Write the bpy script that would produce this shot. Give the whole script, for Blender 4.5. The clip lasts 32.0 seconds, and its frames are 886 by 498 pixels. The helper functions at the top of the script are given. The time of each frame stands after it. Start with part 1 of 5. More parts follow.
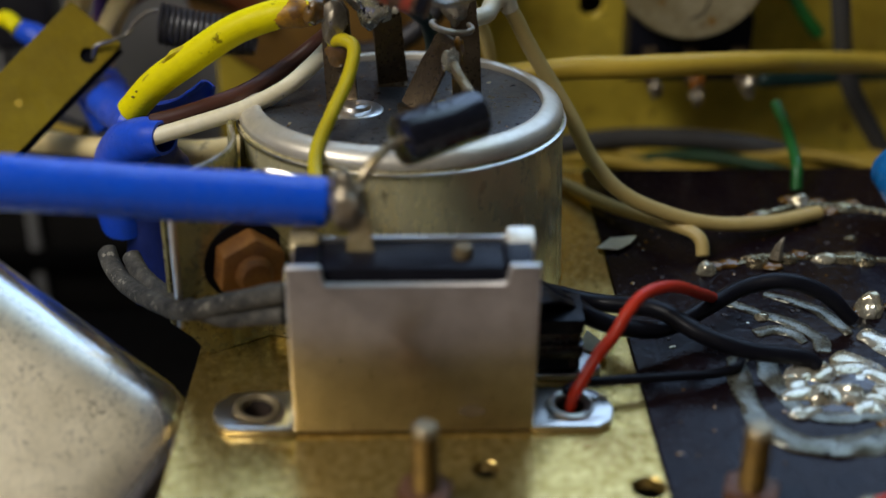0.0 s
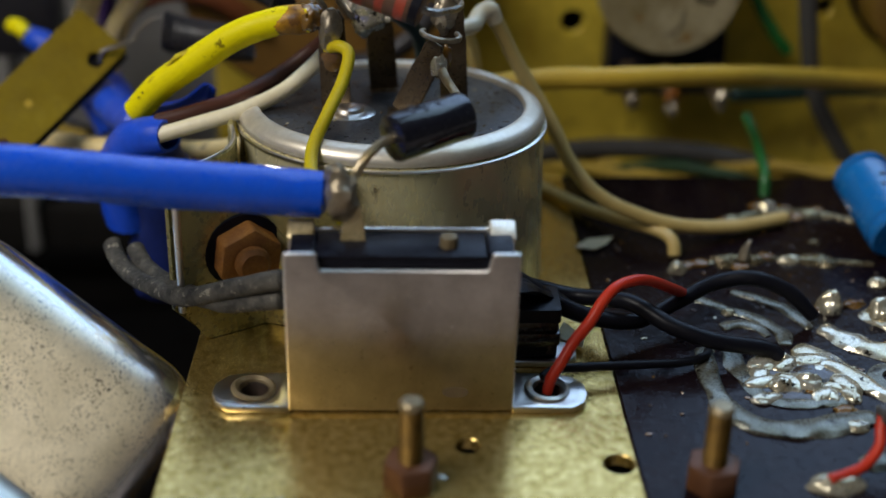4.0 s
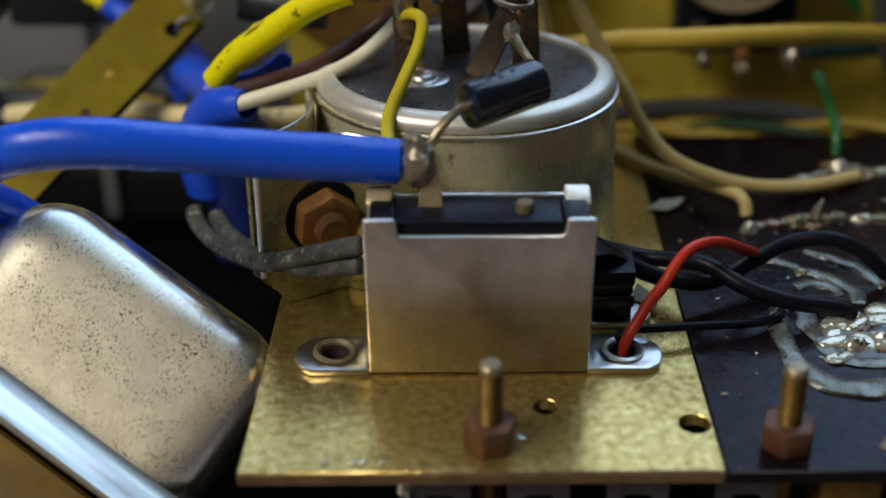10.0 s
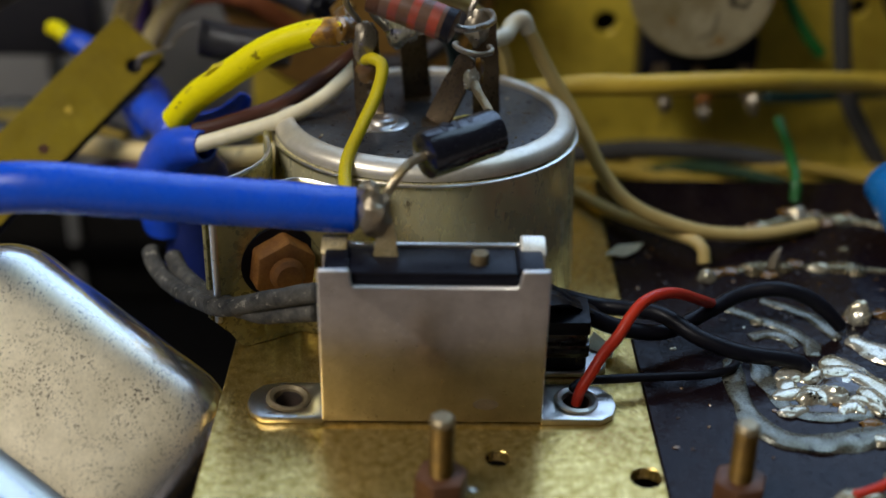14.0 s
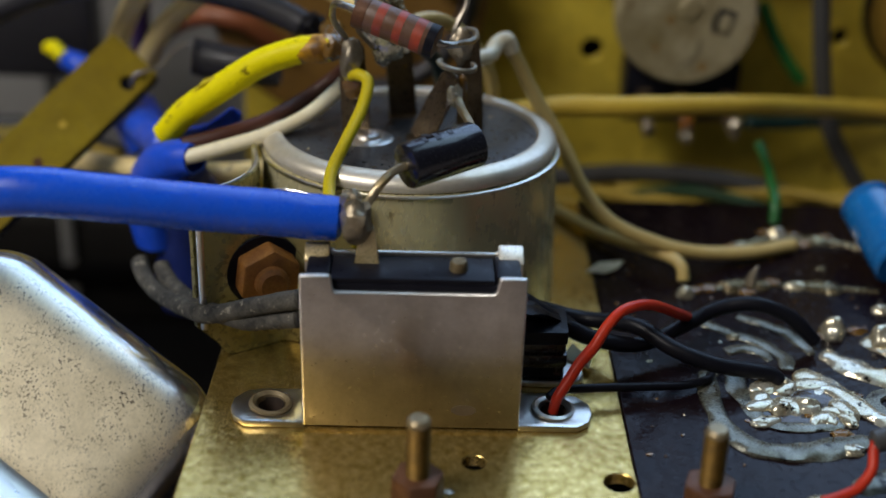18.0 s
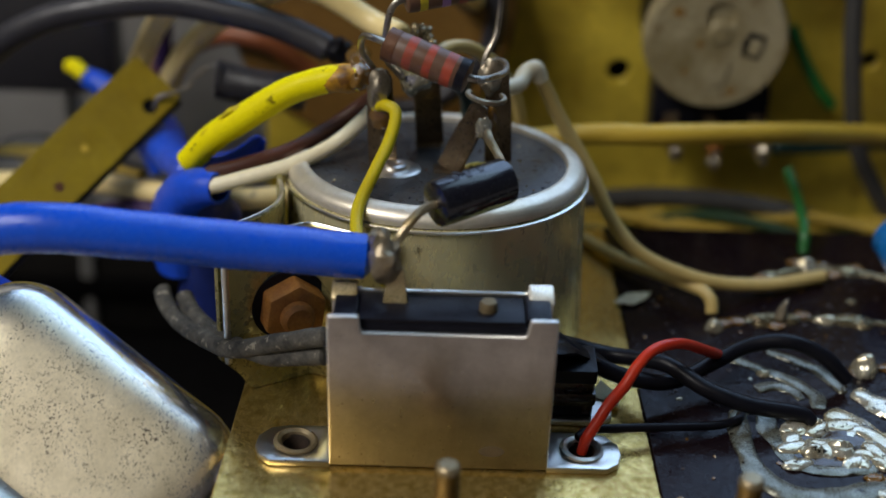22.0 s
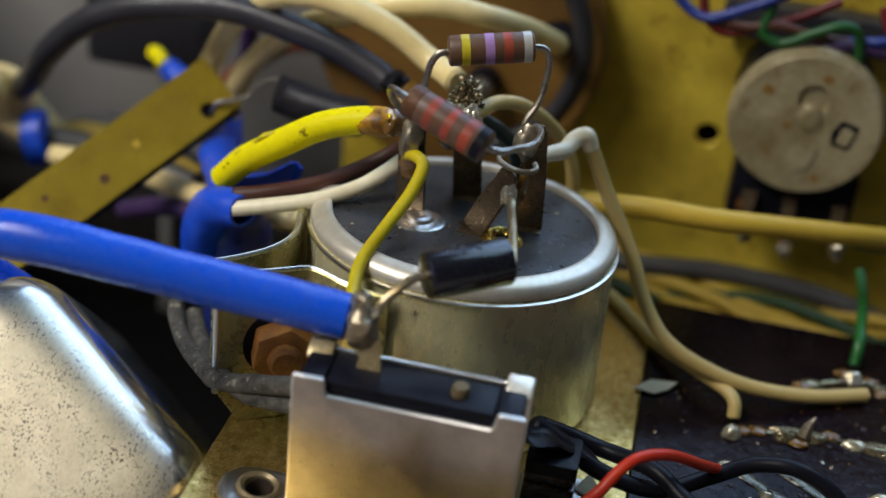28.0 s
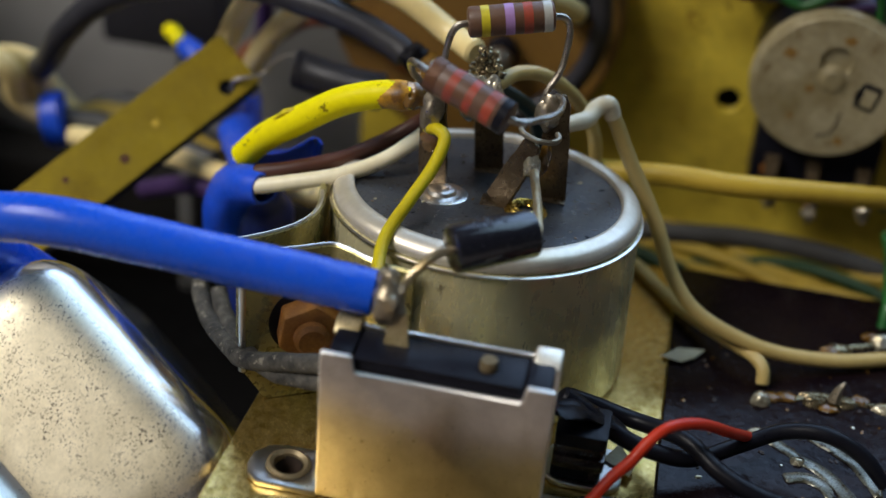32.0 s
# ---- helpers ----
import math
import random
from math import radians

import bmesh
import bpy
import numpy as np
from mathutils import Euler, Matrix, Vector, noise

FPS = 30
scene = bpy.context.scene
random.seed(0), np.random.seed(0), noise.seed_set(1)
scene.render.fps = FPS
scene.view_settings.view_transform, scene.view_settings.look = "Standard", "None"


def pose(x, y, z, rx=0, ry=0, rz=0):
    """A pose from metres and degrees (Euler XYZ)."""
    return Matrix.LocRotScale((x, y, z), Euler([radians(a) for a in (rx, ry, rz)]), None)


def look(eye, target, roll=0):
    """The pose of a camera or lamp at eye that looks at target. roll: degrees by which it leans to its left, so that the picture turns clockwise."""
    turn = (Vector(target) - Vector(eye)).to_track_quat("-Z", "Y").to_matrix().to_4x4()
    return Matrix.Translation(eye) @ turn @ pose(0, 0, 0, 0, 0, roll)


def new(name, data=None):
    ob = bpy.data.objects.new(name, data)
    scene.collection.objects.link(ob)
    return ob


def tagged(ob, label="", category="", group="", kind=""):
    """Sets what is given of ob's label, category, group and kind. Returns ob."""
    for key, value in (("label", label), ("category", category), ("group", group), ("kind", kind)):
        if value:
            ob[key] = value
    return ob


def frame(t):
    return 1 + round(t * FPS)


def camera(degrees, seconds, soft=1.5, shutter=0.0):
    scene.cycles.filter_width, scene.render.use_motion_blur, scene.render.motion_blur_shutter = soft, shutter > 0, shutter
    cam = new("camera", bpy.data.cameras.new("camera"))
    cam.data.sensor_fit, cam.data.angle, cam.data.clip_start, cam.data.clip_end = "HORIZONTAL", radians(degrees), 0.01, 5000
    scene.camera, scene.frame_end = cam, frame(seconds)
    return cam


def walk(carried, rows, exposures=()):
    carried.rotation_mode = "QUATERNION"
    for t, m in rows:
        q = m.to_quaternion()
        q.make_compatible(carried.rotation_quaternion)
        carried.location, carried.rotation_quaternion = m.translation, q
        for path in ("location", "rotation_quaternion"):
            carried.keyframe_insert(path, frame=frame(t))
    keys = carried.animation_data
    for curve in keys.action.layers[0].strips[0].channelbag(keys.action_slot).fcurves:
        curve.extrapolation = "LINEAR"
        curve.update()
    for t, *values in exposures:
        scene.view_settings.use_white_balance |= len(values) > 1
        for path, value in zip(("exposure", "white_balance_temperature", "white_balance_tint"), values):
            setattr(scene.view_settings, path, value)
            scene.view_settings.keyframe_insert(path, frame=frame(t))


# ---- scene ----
cam = camera(34.06, 32.0)
PATH = [
    (0, (-0.00128, -0.12262, 0.09033), (0.00314, 0.00842, 0.01746), 0.46),
    (0.5, (0.00014, -0.12166, 0.08782), (0.00434, 0.00985, 0.01579), 0.31),
    (1, (-0.00229, -0.12175, 0.08953), (0.00244, 0.00995, 0.01788), 0.33),
    (1.5, (0.00216, -0.12169, 0.08875), (0.00598, 0.01017, 0.01734), -0.24),
    (2, (-0.00119, -0.12637, 0.08764), (0.00344, 0.00554, 0.01638), 0.62),
    (2.5, (-0.00237, -0.12751, 0.08460), (0.00252, 0.00433, 0.01323), 0.93),
    (3, (-0.00346, -0.12750, 0.08543), (0.00267, 0.00487, 0.01514), 1.51),
    (3.5, (-0.00184, -0.13039, 0.08866), (0.00474, 0.00200, 0.01845), 1.58),
    (5.5, (-0.00338, -0.13730, 0.09752), (0.00077, -0.00694, 0.02342), 1.43),
    (6, (-0.00310, -0.13651, 0.09698), (0.00050, -0.00689, 0.02160), 1.19),
    (6.5, (-0.00450, -0.13816, 0.09995), (-0.00277, -0.00779, 0.02578), -0.10),
    (7, (-0.00520, -0.13672, 0.09544), (-0.00335, -0.00621, 0.02152), 0.31),
    (7.5, (-0.00753, -0.13603, 0.09388), (-0.00508, -0.00501, 0.02089), 0.45),
    (8, (-0.00690, -0.13405, 0.09275), (-0.00487, -0.00343, 0.01905), 0.71),
    (8.5, (-0.00686, -0.13256, 0.09460), (-0.00500, -0.00206, 0.02066), 0.24),
    (9, (-0.00684, -0.13642, 0.09639), (-0.00467, -0.00602, 0.02228), 0.15),
    (9.5, (-0.00360, -0.13581, 0.09415), (-0.00342, -0.00569, 0.01953), 0.44),
    (10, (-0.00360, -0.13574, 0.09466), (-0.00396, -0.00568, 0.01994), -0.44),
    (10.5, (-0.00471, -0.13493, 0.09451), (-0.00498, -0.00450, 0.02043), -0.22),
    (11, (-0.00483, -0.13775, 0.09324), (-0.00502, -0.00691, 0.01989), -0.37),
    (11.5, (-0.00406, -0.14088, 0.09426), (-0.00303, -0.00980, 0.02134), -0.15),
    (12, (-0.00348, -0.13920, 0.09509), (-0.00243, -0.00798, 0.02244), 0.58),
    (12.5, (-0.00220, -0.13859, 0.09482), (-0.00187, -0.00744, 0.02203), 0.88),
    (13, (-0.00067, -0.13928, 0.09446), (0.00167, -0.00827, 0.02145), 1.13),
    (13.5, (-0.00355, -0.13720, 0.09733), (-0.00039, -0.00629, 0.02417), 1.24),
    (14, (-0.00173, -0.13341, 0.09803), (0.00082, -0.00269, 0.02449), 1.07),
    (14.5, (-0.00096, -0.13379, 0.09863), (0.00035, -0.00337, 0.02454), 1.19),
    (16.5, (-0.00264, -0.14172, 0.09691), (-0.00070, -0.00919, 0.02667), 1.12),
    (17, (0.00035, -0.14075, 0.09562), (0.00248, -0.00774, 0.02629), 1.18),
    (17.5, (0.00004, -0.13937, 0.09599), (0.00235, -0.00664, 0.02616), 1.69),
    (18, (0.00079, -0.13886, 0.09636), (0.00303, -0.00592, 0.02691), 1.61),
    (18.5, (0.00255, -0.13831, 0.09861), (0.00470, -0.00611, 0.02777), 1.37),
    (19, (0.00395, -0.13768, 0.09842), (0.00568, -0.00559, 0.02735), 1.11),
    (19.5, (0.00202, -0.13801, 0.09536), (0.00332, -0.00534, 0.02539), 1.07),
    (20, (0.00232, -0.13862, 0.09493), (0.00292, -0.00554, 0.02572), 1.80),
    (20.5, (0.00079, -0.13839, 0.09459), (0.00155, -0.00525, 0.02551), 1.47),
    (21, (-0.00149, -0.13516, 0.09490), (-0.00075, -0.00234, 0.02520), 1.44),
    (21.5, (-0.00040, -0.13145, 0.09589), (0.00082, 0.00104, 0.02558), 1.61),
    (22, (-0.00160, -0.13396, 0.10023), (-0.00028, -0.00162, 0.02964), 1.93),
    (22.5, (-0.00073, -0.13510, 0.09777), (-0.00037, -0.00251, 0.02762), 1.71),
    (23, (0.00025, -0.13424, 0.09780), (-0.00047, -0.00166, 0.02764), 1.98),
    (23.5, (0.00070, -0.13431, 0.09565), (-0.00051, -0.00182, 0.02532), 2.49),
    (24, (0.00287, -0.13560, 0.09747), (-0.00078, -0.00322, 0.02702), 2.44),
    (24.5, (0.00680, -0.13251, 0.10051), (-0.00282, -0.00060, 0.02975), 4.96),
    (25, (0.01672, -0.12589, 0.09963), (-0.00158, 0.00433, 0.02746), 7.66),
    (25.5, (0.02194, -0.11707, 0.10404), (-0.00332, 0.01068, 0.02960), 9.83),
    (27.5, (0.02055, -0.12220, 0.11143), (0.00239, 0.00590, 0.03554), 7.28),
    (28, (0.01841, -0.12096, 0.10964), (0.00074, 0.00750, 0.03423), 6.89),
    (28.5, (0.01776, -0.12284, 0.11013), (-0.00103, 0.00575, 0.03522), 6.39),
    (29, (0.01754, -0.12211, 0.10969), (-0.00171, 0.00641, 0.03476), 6.18),
    (29.5, (0.01710, -0.12021, 0.11070), (-0.00123, 0.00838, 0.03566), 6.27),
    (30, (0.01644, -0.11842, 0.11040), (-0.00129, 0.00996, 0.03489), 5.89),
    (30.5, (0.01677, -0.11737, 0.11101), (-0.00218, 0.01062, 0.03512), 5.42),
    (31, (0.01555, -0.11794, 0.10886), (-0.00440, 0.00957, 0.03240), 4.87),
    (31.5, (0.01558, -0.11870, 0.11134), (-0.00459, 0.00837, 0.03423), 4.78),
    (32, (0.01722, -0.12012, 0.10955), (-0.00148, 0.00644, 0.03124), 5.26),
]
walk(cam, [(t, look(eye, target, roll)) for t, eye, target, roll in PATH], [(0.0, -0.39), (12.0, -0.37), (17.0, -0.34), (24.0, -0.32), (25.5, -0.09), (32.0, -0.11)])
cam.data.dof.use_dof, cam.data.dof.focus_distance, cam.data.dof.aperture_fstop = True, 0.172, 12.0

# ---- light: a north window behind the bench and a ceiling panel ----
world = bpy.data.worlds.new("sky")
scene.world = world
world.use_nodes = True
wn = world.node_tree
sky = wn.nodes.new("ShaderNodeTexSky")
sky.sky_type, sky.sun_disc = "NISHITA", False
sky.sun_elevation, sky.sun_rotation = radians(40), radians(200)
wn.links.new(sky.outputs[0], wn.nodes["Background"].inputs[0])
wn.nodes["Background"].inputs[1].default_value = 0.1


def area(name, eye, target, w, h, watts, colour):
    data = bpy.data.lights.new(name, "AREA")
    data.shape, data.size, data.size_y, data.energy, data.color = "RECTANGLE", w, h, watts, colour
    ob = new(name, data)
    ob.matrix_world = look(eye, target)
    return ob


area("window_light", (0.25, 0.93, 0.86), (0.1, 0.0, 0.15), 1.3, 1.0, 13.5, (0.44, 0.65, 1.0))
area("ceiling_panel_light", (-1.1, -0.69, 1.34), (-1.1, -0.69, 0.0), 0.9, 0.9, 39.5, (1.0, 0.965, 0.92))
area("skylight", (0.5, 0.4, 1.38), (0.5, 0.4, 0.0), 0.9, 0.7, 5.0, (0.50, 0.75, 1.0))

# ---- helpers: everything below is given in millimetres ----
MM = 0.001
PLACED = {}


def thing(name, at, label, category, group="", kind=""):
    ob = new(name)
    ob.empty_display_size = 0.004
    ob.location = Vector(at) * MM
    PLACED[ob] = Matrix.Translation(Vector(at) * MM)
    return tagged(ob, label, category, group, kind)


def part(name, bm, material, parent=None, label="", smooth=True):
    """Links a bmesh (or a mesh) made in world millimetres as one object."""
    if isinstance(bm, bmesh.types.BMesh):
        bmesh.ops.recalc_face_normals(bm, faces=bm.faces)
        bmesh.ops.scale(bm, vec=(MM, MM, MM), verts=bm.verts)
        me = bpy.data.meshes.new(name)
        bm.to_mesh(me)
        bm.free()
        for f in me.polygons:
            f.use_smooth = smooth and f.material_index == 0
            f.material_index = 0
        if smooth:
            me.set_sharp_from_angle(angle=radians(38))
    else:
        me = bm
    me.materials.append(material)
    ob = new(name, me)
    PLACED[ob] = Matrix.Identity(4)
    if parent:
        ob.parent = parent
        ob.matrix_parent_inverse = PLACED[parent].inverted()
    if label:
        ob["label"] = label
    return ob


def smooth_line(pts, n=8):
    """Catmull-Rom through the points."""
    p = [Vector(q) for q in pts]
    p = [2 * p[0] - p[1]] + p + [2 * p[-1] - p[-2]]
    out = []
    for i in range(1, len(p) - 2):
        a, b, c, d = p[i - 1 : i + 3]
        for k in range(n):
            t = k / n
            out.append(0.5 * (2 * b + (c - a) * t + (2 * a - 5 * b + 4 * c - d) * t * t + (3 * b - a - 3 * c + d) * t**3))
    out.append(p[-2])
    return out


def sweep(pts, r, sides=16, n=8, wob=0.0, flat=1.0, bm=None, round_ends=True):
    """A round (or flattened) bar along a smooth line. r: one radius or one for each point."""
    rs = r if isinstance(r, (list, tuple)) else [r] * len(pts)
    line = smooth_line(pts, n) if n > 1 else [Vector(q) for q in pts]
    rad = [rs[min(i // n, len(rs) - 1)] + (rs[min(i // n + 1, len(rs) - 1)] - rs[min(i // n, len(rs) - 1)]) * (i % n) / n for i in range(len(line))]
    bm = bm or bmesh.new()
    tan = [(line[min(i + 1, len(line) - 1)] - line[max(i - 1, 0)]).normalized() for i in range(len(line))]
    up = Vector((0, 0, 1)) if abs(tan[0].z) < 0.9 else Vector((0, -1, 0))
    rings = []
    stations = [(i, 1.0, 0.0) for i in range(len(line))]
    if round_ends:
        stations = [(0, 0.72, -0.24)] + stations + [(len(line) - 1, 0.72, 0.24)]
    for i, k, off in stations:
        t = tan[i]
        up = (up - t * up.dot(t)).normalized()
        side = t.cross(up)
        c = line[i] + t * off * rad[i]
        ring = []
        for j in range(sides):
            a = 2 * math.pi * j / sides
            q = rad[i] * k
            if wob:
                q *= 1 + wob * noise.noise(c * 0.35 + Vector((math.cos(a), math.sin(a), 0)))
            ring.append(bm.verts.new(c + side * math.cos(a) * q + up * math.sin(a) * q * flat))
        rings.append(ring)
    for a, b in zip(rings, rings[1:]):
        for j in range(sides):
            bm.faces.new((a[j], a[(j + 1) % sides], b[(j + 1) % sides], b[j]))
    bm.faces.new(rings[0][::-1])
    bm.faces.new(rings[-1])
    return bm


def lathe(profile, m=None, sides=48, closed=False):
    """Turns (radius, height) pairs round z."""
    bm = bmesh.new()
    rings = []
    for r, z in profile:
        if r < 1e-4:
            rings.append([bm.verts.new((0, 0, z))])
        else:
            rings.append([bm.verts.new((r * math.cos(2 * math.pi * j / sides), r * math.sin(2 * math.pi * j / sides), z)) for j in range(sides)])
    pairs = list(zip(rings, rings[1:])) + ([(rings[-1], rings[0])] if closed else [])
    for a, b in pairs:
        for j in range(sides):
            k = (j + 1) % sides
            if len(a) == 1 and len(b) == 1:
                continue
            if len(a) == 1:
                bm.faces.new((a[0], b[k], b[j]))
            elif len(b) == 1:
                bm.faces.new((a[j], a[k], b[0]))
            else:
                bm.faces.new((a[j], a[k], b[k], b[j]))
    if m is not None:
        bmesh.ops.transform(bm, matrix=m, verts=bm.verts)
    return bm


def slab(outline, z0, z1, m=None, bevel=0.0, seg=2, holes=()):
    """An outline in x, y made into a plate from z0 to z1, with round holes (x, y, r) cut through."""
    bm = bmesh.new()
    if not holes:
        low = [bm.verts.new((x, y, z0)) for x, y in outline]
        bot = bm.faces.new(low)
        ext = bmesh.ops.extrude_face_region(bm, geom=[bot])
        bmesh.ops.translate(bm, vec=(0, 0, z1 - z0), verts=[v for v in ext["geom"] if isinstance(v, bmesh.types.BMVert)])
    else:
        edges = []
        loops = [list(outline)] + [[(x + r * math.cos(a * math.pi / 12), y + r * math.sin(a * math.pi / 12)) for a in range(24)] for x, y, r in holes]
        for loop in loops:
            vs = [bm.verts.new((x, y, z0)) for x, y in loop]
            edges += [bm.edges.new((vs[i], vs[(i + 1) % len(vs)])) for i in range(len(vs))]
        bmesh.ops.triangle_fill(bm, use_beauty=True, use_dissolve=False, edges=edges)
        # keep the holes open
        for f in list(bm.faces):
            c = f.calc_center_median()
            if any((c.x - x) ** 2 + (c.y - y) ** 2 < (r * 0.96) ** 2 for x, y, r in holes):
                bm.faces.remove(f)
        ext = bmesh.ops.extrude_face_region(bm, geom=list(bm.faces))
        bmesh.ops.translate(bm, vec=(0, 0, z1 - z0), verts=[v for v in ext["geom"] if isinstance(v, bmesh.types.BMVert)])
    bmesh.ops.recalc_face_normals(bm, faces=bm.faces)
    if bevel:
        sharp = [e for e in bm.edges if len(e.link_faces) == 2 and e.calc_face_angle(0) > 0.7]
        bmesh.ops.bevel(bm, geom=sharp, offset=bevel, segments=seg, affect="EDGES", profile=0.5)
    bm.normal_update()
    for f in bm.faces:
        f.material_index = int(abs(f.normal.z) > 0.999 or f.calc_area() > 1.5)
    if m is not None:
        bmesh.ops.transform(bm, matrix=m, verts=bm.verts)
    return bm


def block(x0, x1, y0, y1, z0, z1, bevel=0.2, seg=2, m=None):
    return slab([(x0, y0), (x1, y0), (x1, y1), (x0, y1)], z0, z1, m, bevel, seg)


def rounded(x0, x1, y0, y1, r, k=6):
    """A rectangle with round corners, as an outline."""
    out = []
    for cx, cy, a0 in ((x1 - r, y1 - r, 0), (x0 + r, y1 - r, 90), (x0 + r, y0 + r, 180), (x1 - r, y0 + r, 270)):
        out += [(cx + r * math.cos(radians(a0 + 90 * i / k)), cy + r * math.sin(radians(a0 + 90 * i / k))) for i in range(k + 1)]
    return out


def lump(c, size, seed=0, rough=0.25, freq=0.8, sub=3, turn=None, floor=None):
    """An uneven blob of solder, flux or dirt."""
    bm = bmesh.new()
    bmesh.ops.create_icosphere(bm, subdivisions=sub, radius=1.0)
    m = turn.to_3x3() if turn else Matrix.Identity(3)
    for v in bm.verts:
        p = v.co.copy()
        k = 1 + rough * noise.noise(p * freq * 1.7 + Vector((seed * 7.3, seed * 3.1, 0))) + 0.4 * rough * noise.noise(p * freq * 5 + Vector((seed, 0, seed)))
        q = m @ Vector((p.x * size[0] * k, p.y * size[1] * k, p.z * size[2] * k))
        v.co = Vector(c) + q
        if floor is not None and v.co.z < floor:
            v.co.z = floor
    return bm


def along(a, b, roll=0.0):
    """The frame whose z runs from a to b."""
    d = (Vector(b) - Vector(a)).normalized()
    return Matrix.Translation(a) @ d.to_track_quat("Z", "Y").to_matrix().to_4x4() @ Matrix.Rotation(radians(roll), 4, "Z")


# ---- materials ----
def material(name, colour, rough=0.5, metal=0.0, second=None, scale=400.0, amount=0.6, fine=0.15, bump=0.2, bump_scale=2500.0, specks=None, speck_scale=3000.0, speck_cut=0.62, cluster=0.0, spec=0.5, coat=0.0, stretch=None, rough_var=0.12, detail=6.0):
    mat = bpy.data.materials.new(name)
    mat.use_nodes = True
    nt = mat.node_tree
    b = nt.nodes["Principled BSDF"]
    b.inputs["Metallic"].default_value = metal
    b.inputs["Specular IOR Level"].default_value = spec
    b.inputs["Coat Weight"].default_value = coat
    b.inputs["Coat Roughness"].default_value = 0.15
    geo = nt.nodes.new("ShaderNodeTexCoord")
    coord = geo.outputs["Object"]
    if stretch:
        mp = nt.nodes.new("ShaderNodeMapping")
        mp.inputs["Scale"].default_value = stretch
        nt.links.new(coord, mp.inputs["Vector"])
        coord = mp.outputs["Vector"]

    def tex(sc, det=detail, rough_=0.6):
        n = nt.nodes.new("ShaderNodeTexNoise")
        n.inputs["Scale"].default_value, n.inputs["Detail"].default_value, n.inputs["Roughness"].default_value = sc, det, rough_
        nt.links.new(coord, n.inputs["Vector"])
        return n.outputs["Fac"]

    def ramp(src, lo, hi):
        r = nt.nodes.new("ShaderNodeMapRange")
        r.inputs["From Min"].default_value, r.inputs["From Max"].default_value = lo, hi
        nt.links.new(src, r.inputs["Value"])
        return r.outputs["Result"]

    def mix(fac, a, c, kind="MIX"):
        m = nt.nodes.new("ShaderNodeMix")
        m.data_type, m.blend_type = "RGBA", kind
        for sock, val in ((m.inputs[0], fac), (m.inputs[6], a), (m.inputs[7], c)):
            if isinstance(val, bpy.types.NodeSocket):
                nt.links.new(val, sock)
            elif isinstance(val, (int, float)):
                sock.default_value = val
            else:
                sock.default_value = (*val, 1)
        return m.outputs[2]

    second = second or tuple(c * 0.6 for c in colour)
    large = tex(scale)
    small = tex(scale * 7.3, 4.0)
    f = nt.nodes.new("ShaderNodeMath")
    f.operation = "MULTIPLY"
    nt.links.new(ramp(large, 0.35, 0.68), f.inputs[0])
    f.inputs[1].default_value = amount
    col = mix(f.outputs[0], colour, second)
    f2 = nt.nodes.new("ShaderNodeMath")
    f2.operation = "MULTIPLY"
    nt.links.new(ramp(small, 0.4, 0.7), f2.inputs[0])
    f2.inputs[1].default_value = fine
    col = mix(f2.outputs[0], col, tuple(c * 0.35 for c in colour))
    if specks:
        dots = ramp(tex(speck_scale, 5.0, 0.7), speck_cut, speck_cut + 0.05)
        if cluster:
            both = nt.nodes.new("ShaderNodeMath")
            both.operation = "MULTIPLY"
            nt.links.new(dots, both.inputs[0])
            nt.links.new(ramp(tex(cluster, 3.0), 0.38, 0.62), both.inputs[1])
            dots = both.outputs[0]
        col = mix(dots, col, specks)
    nt.links.new(col, b.inputs["Base Color"])
    r = nt.nodes.new("ShaderNodeMapRange")
    r.inputs["To Min"].default_value, r.inputs["To Max"].default_value = max(0.03, rough - rough_var), min(1.0, rough + rough_var)
    r.inputs["From Min"].default_value, r.inputs["From Max"].default_value = 0.3, 0.7
    nt.links.new(small, r.inputs["Value"])
    nt.links.new(r.outputs["Result"], b.inputs["Roughness"])
    if bump:
        bp = nt.nodes.new("ShaderNodeBump")
        bp.inputs["Strength"].default_value, bp.inputs["Distance"].default_value = bump, 0.0002
        nt.links.new(tex(bump_scale, 5.0), bp.inputs["Height"])
        nt.links.new(bp.outputs["Normal"], b.inputs["Normal"])
        nt.links.new(bp.outputs["Normal"], b.inputs["Coat Normal"])
    return mat


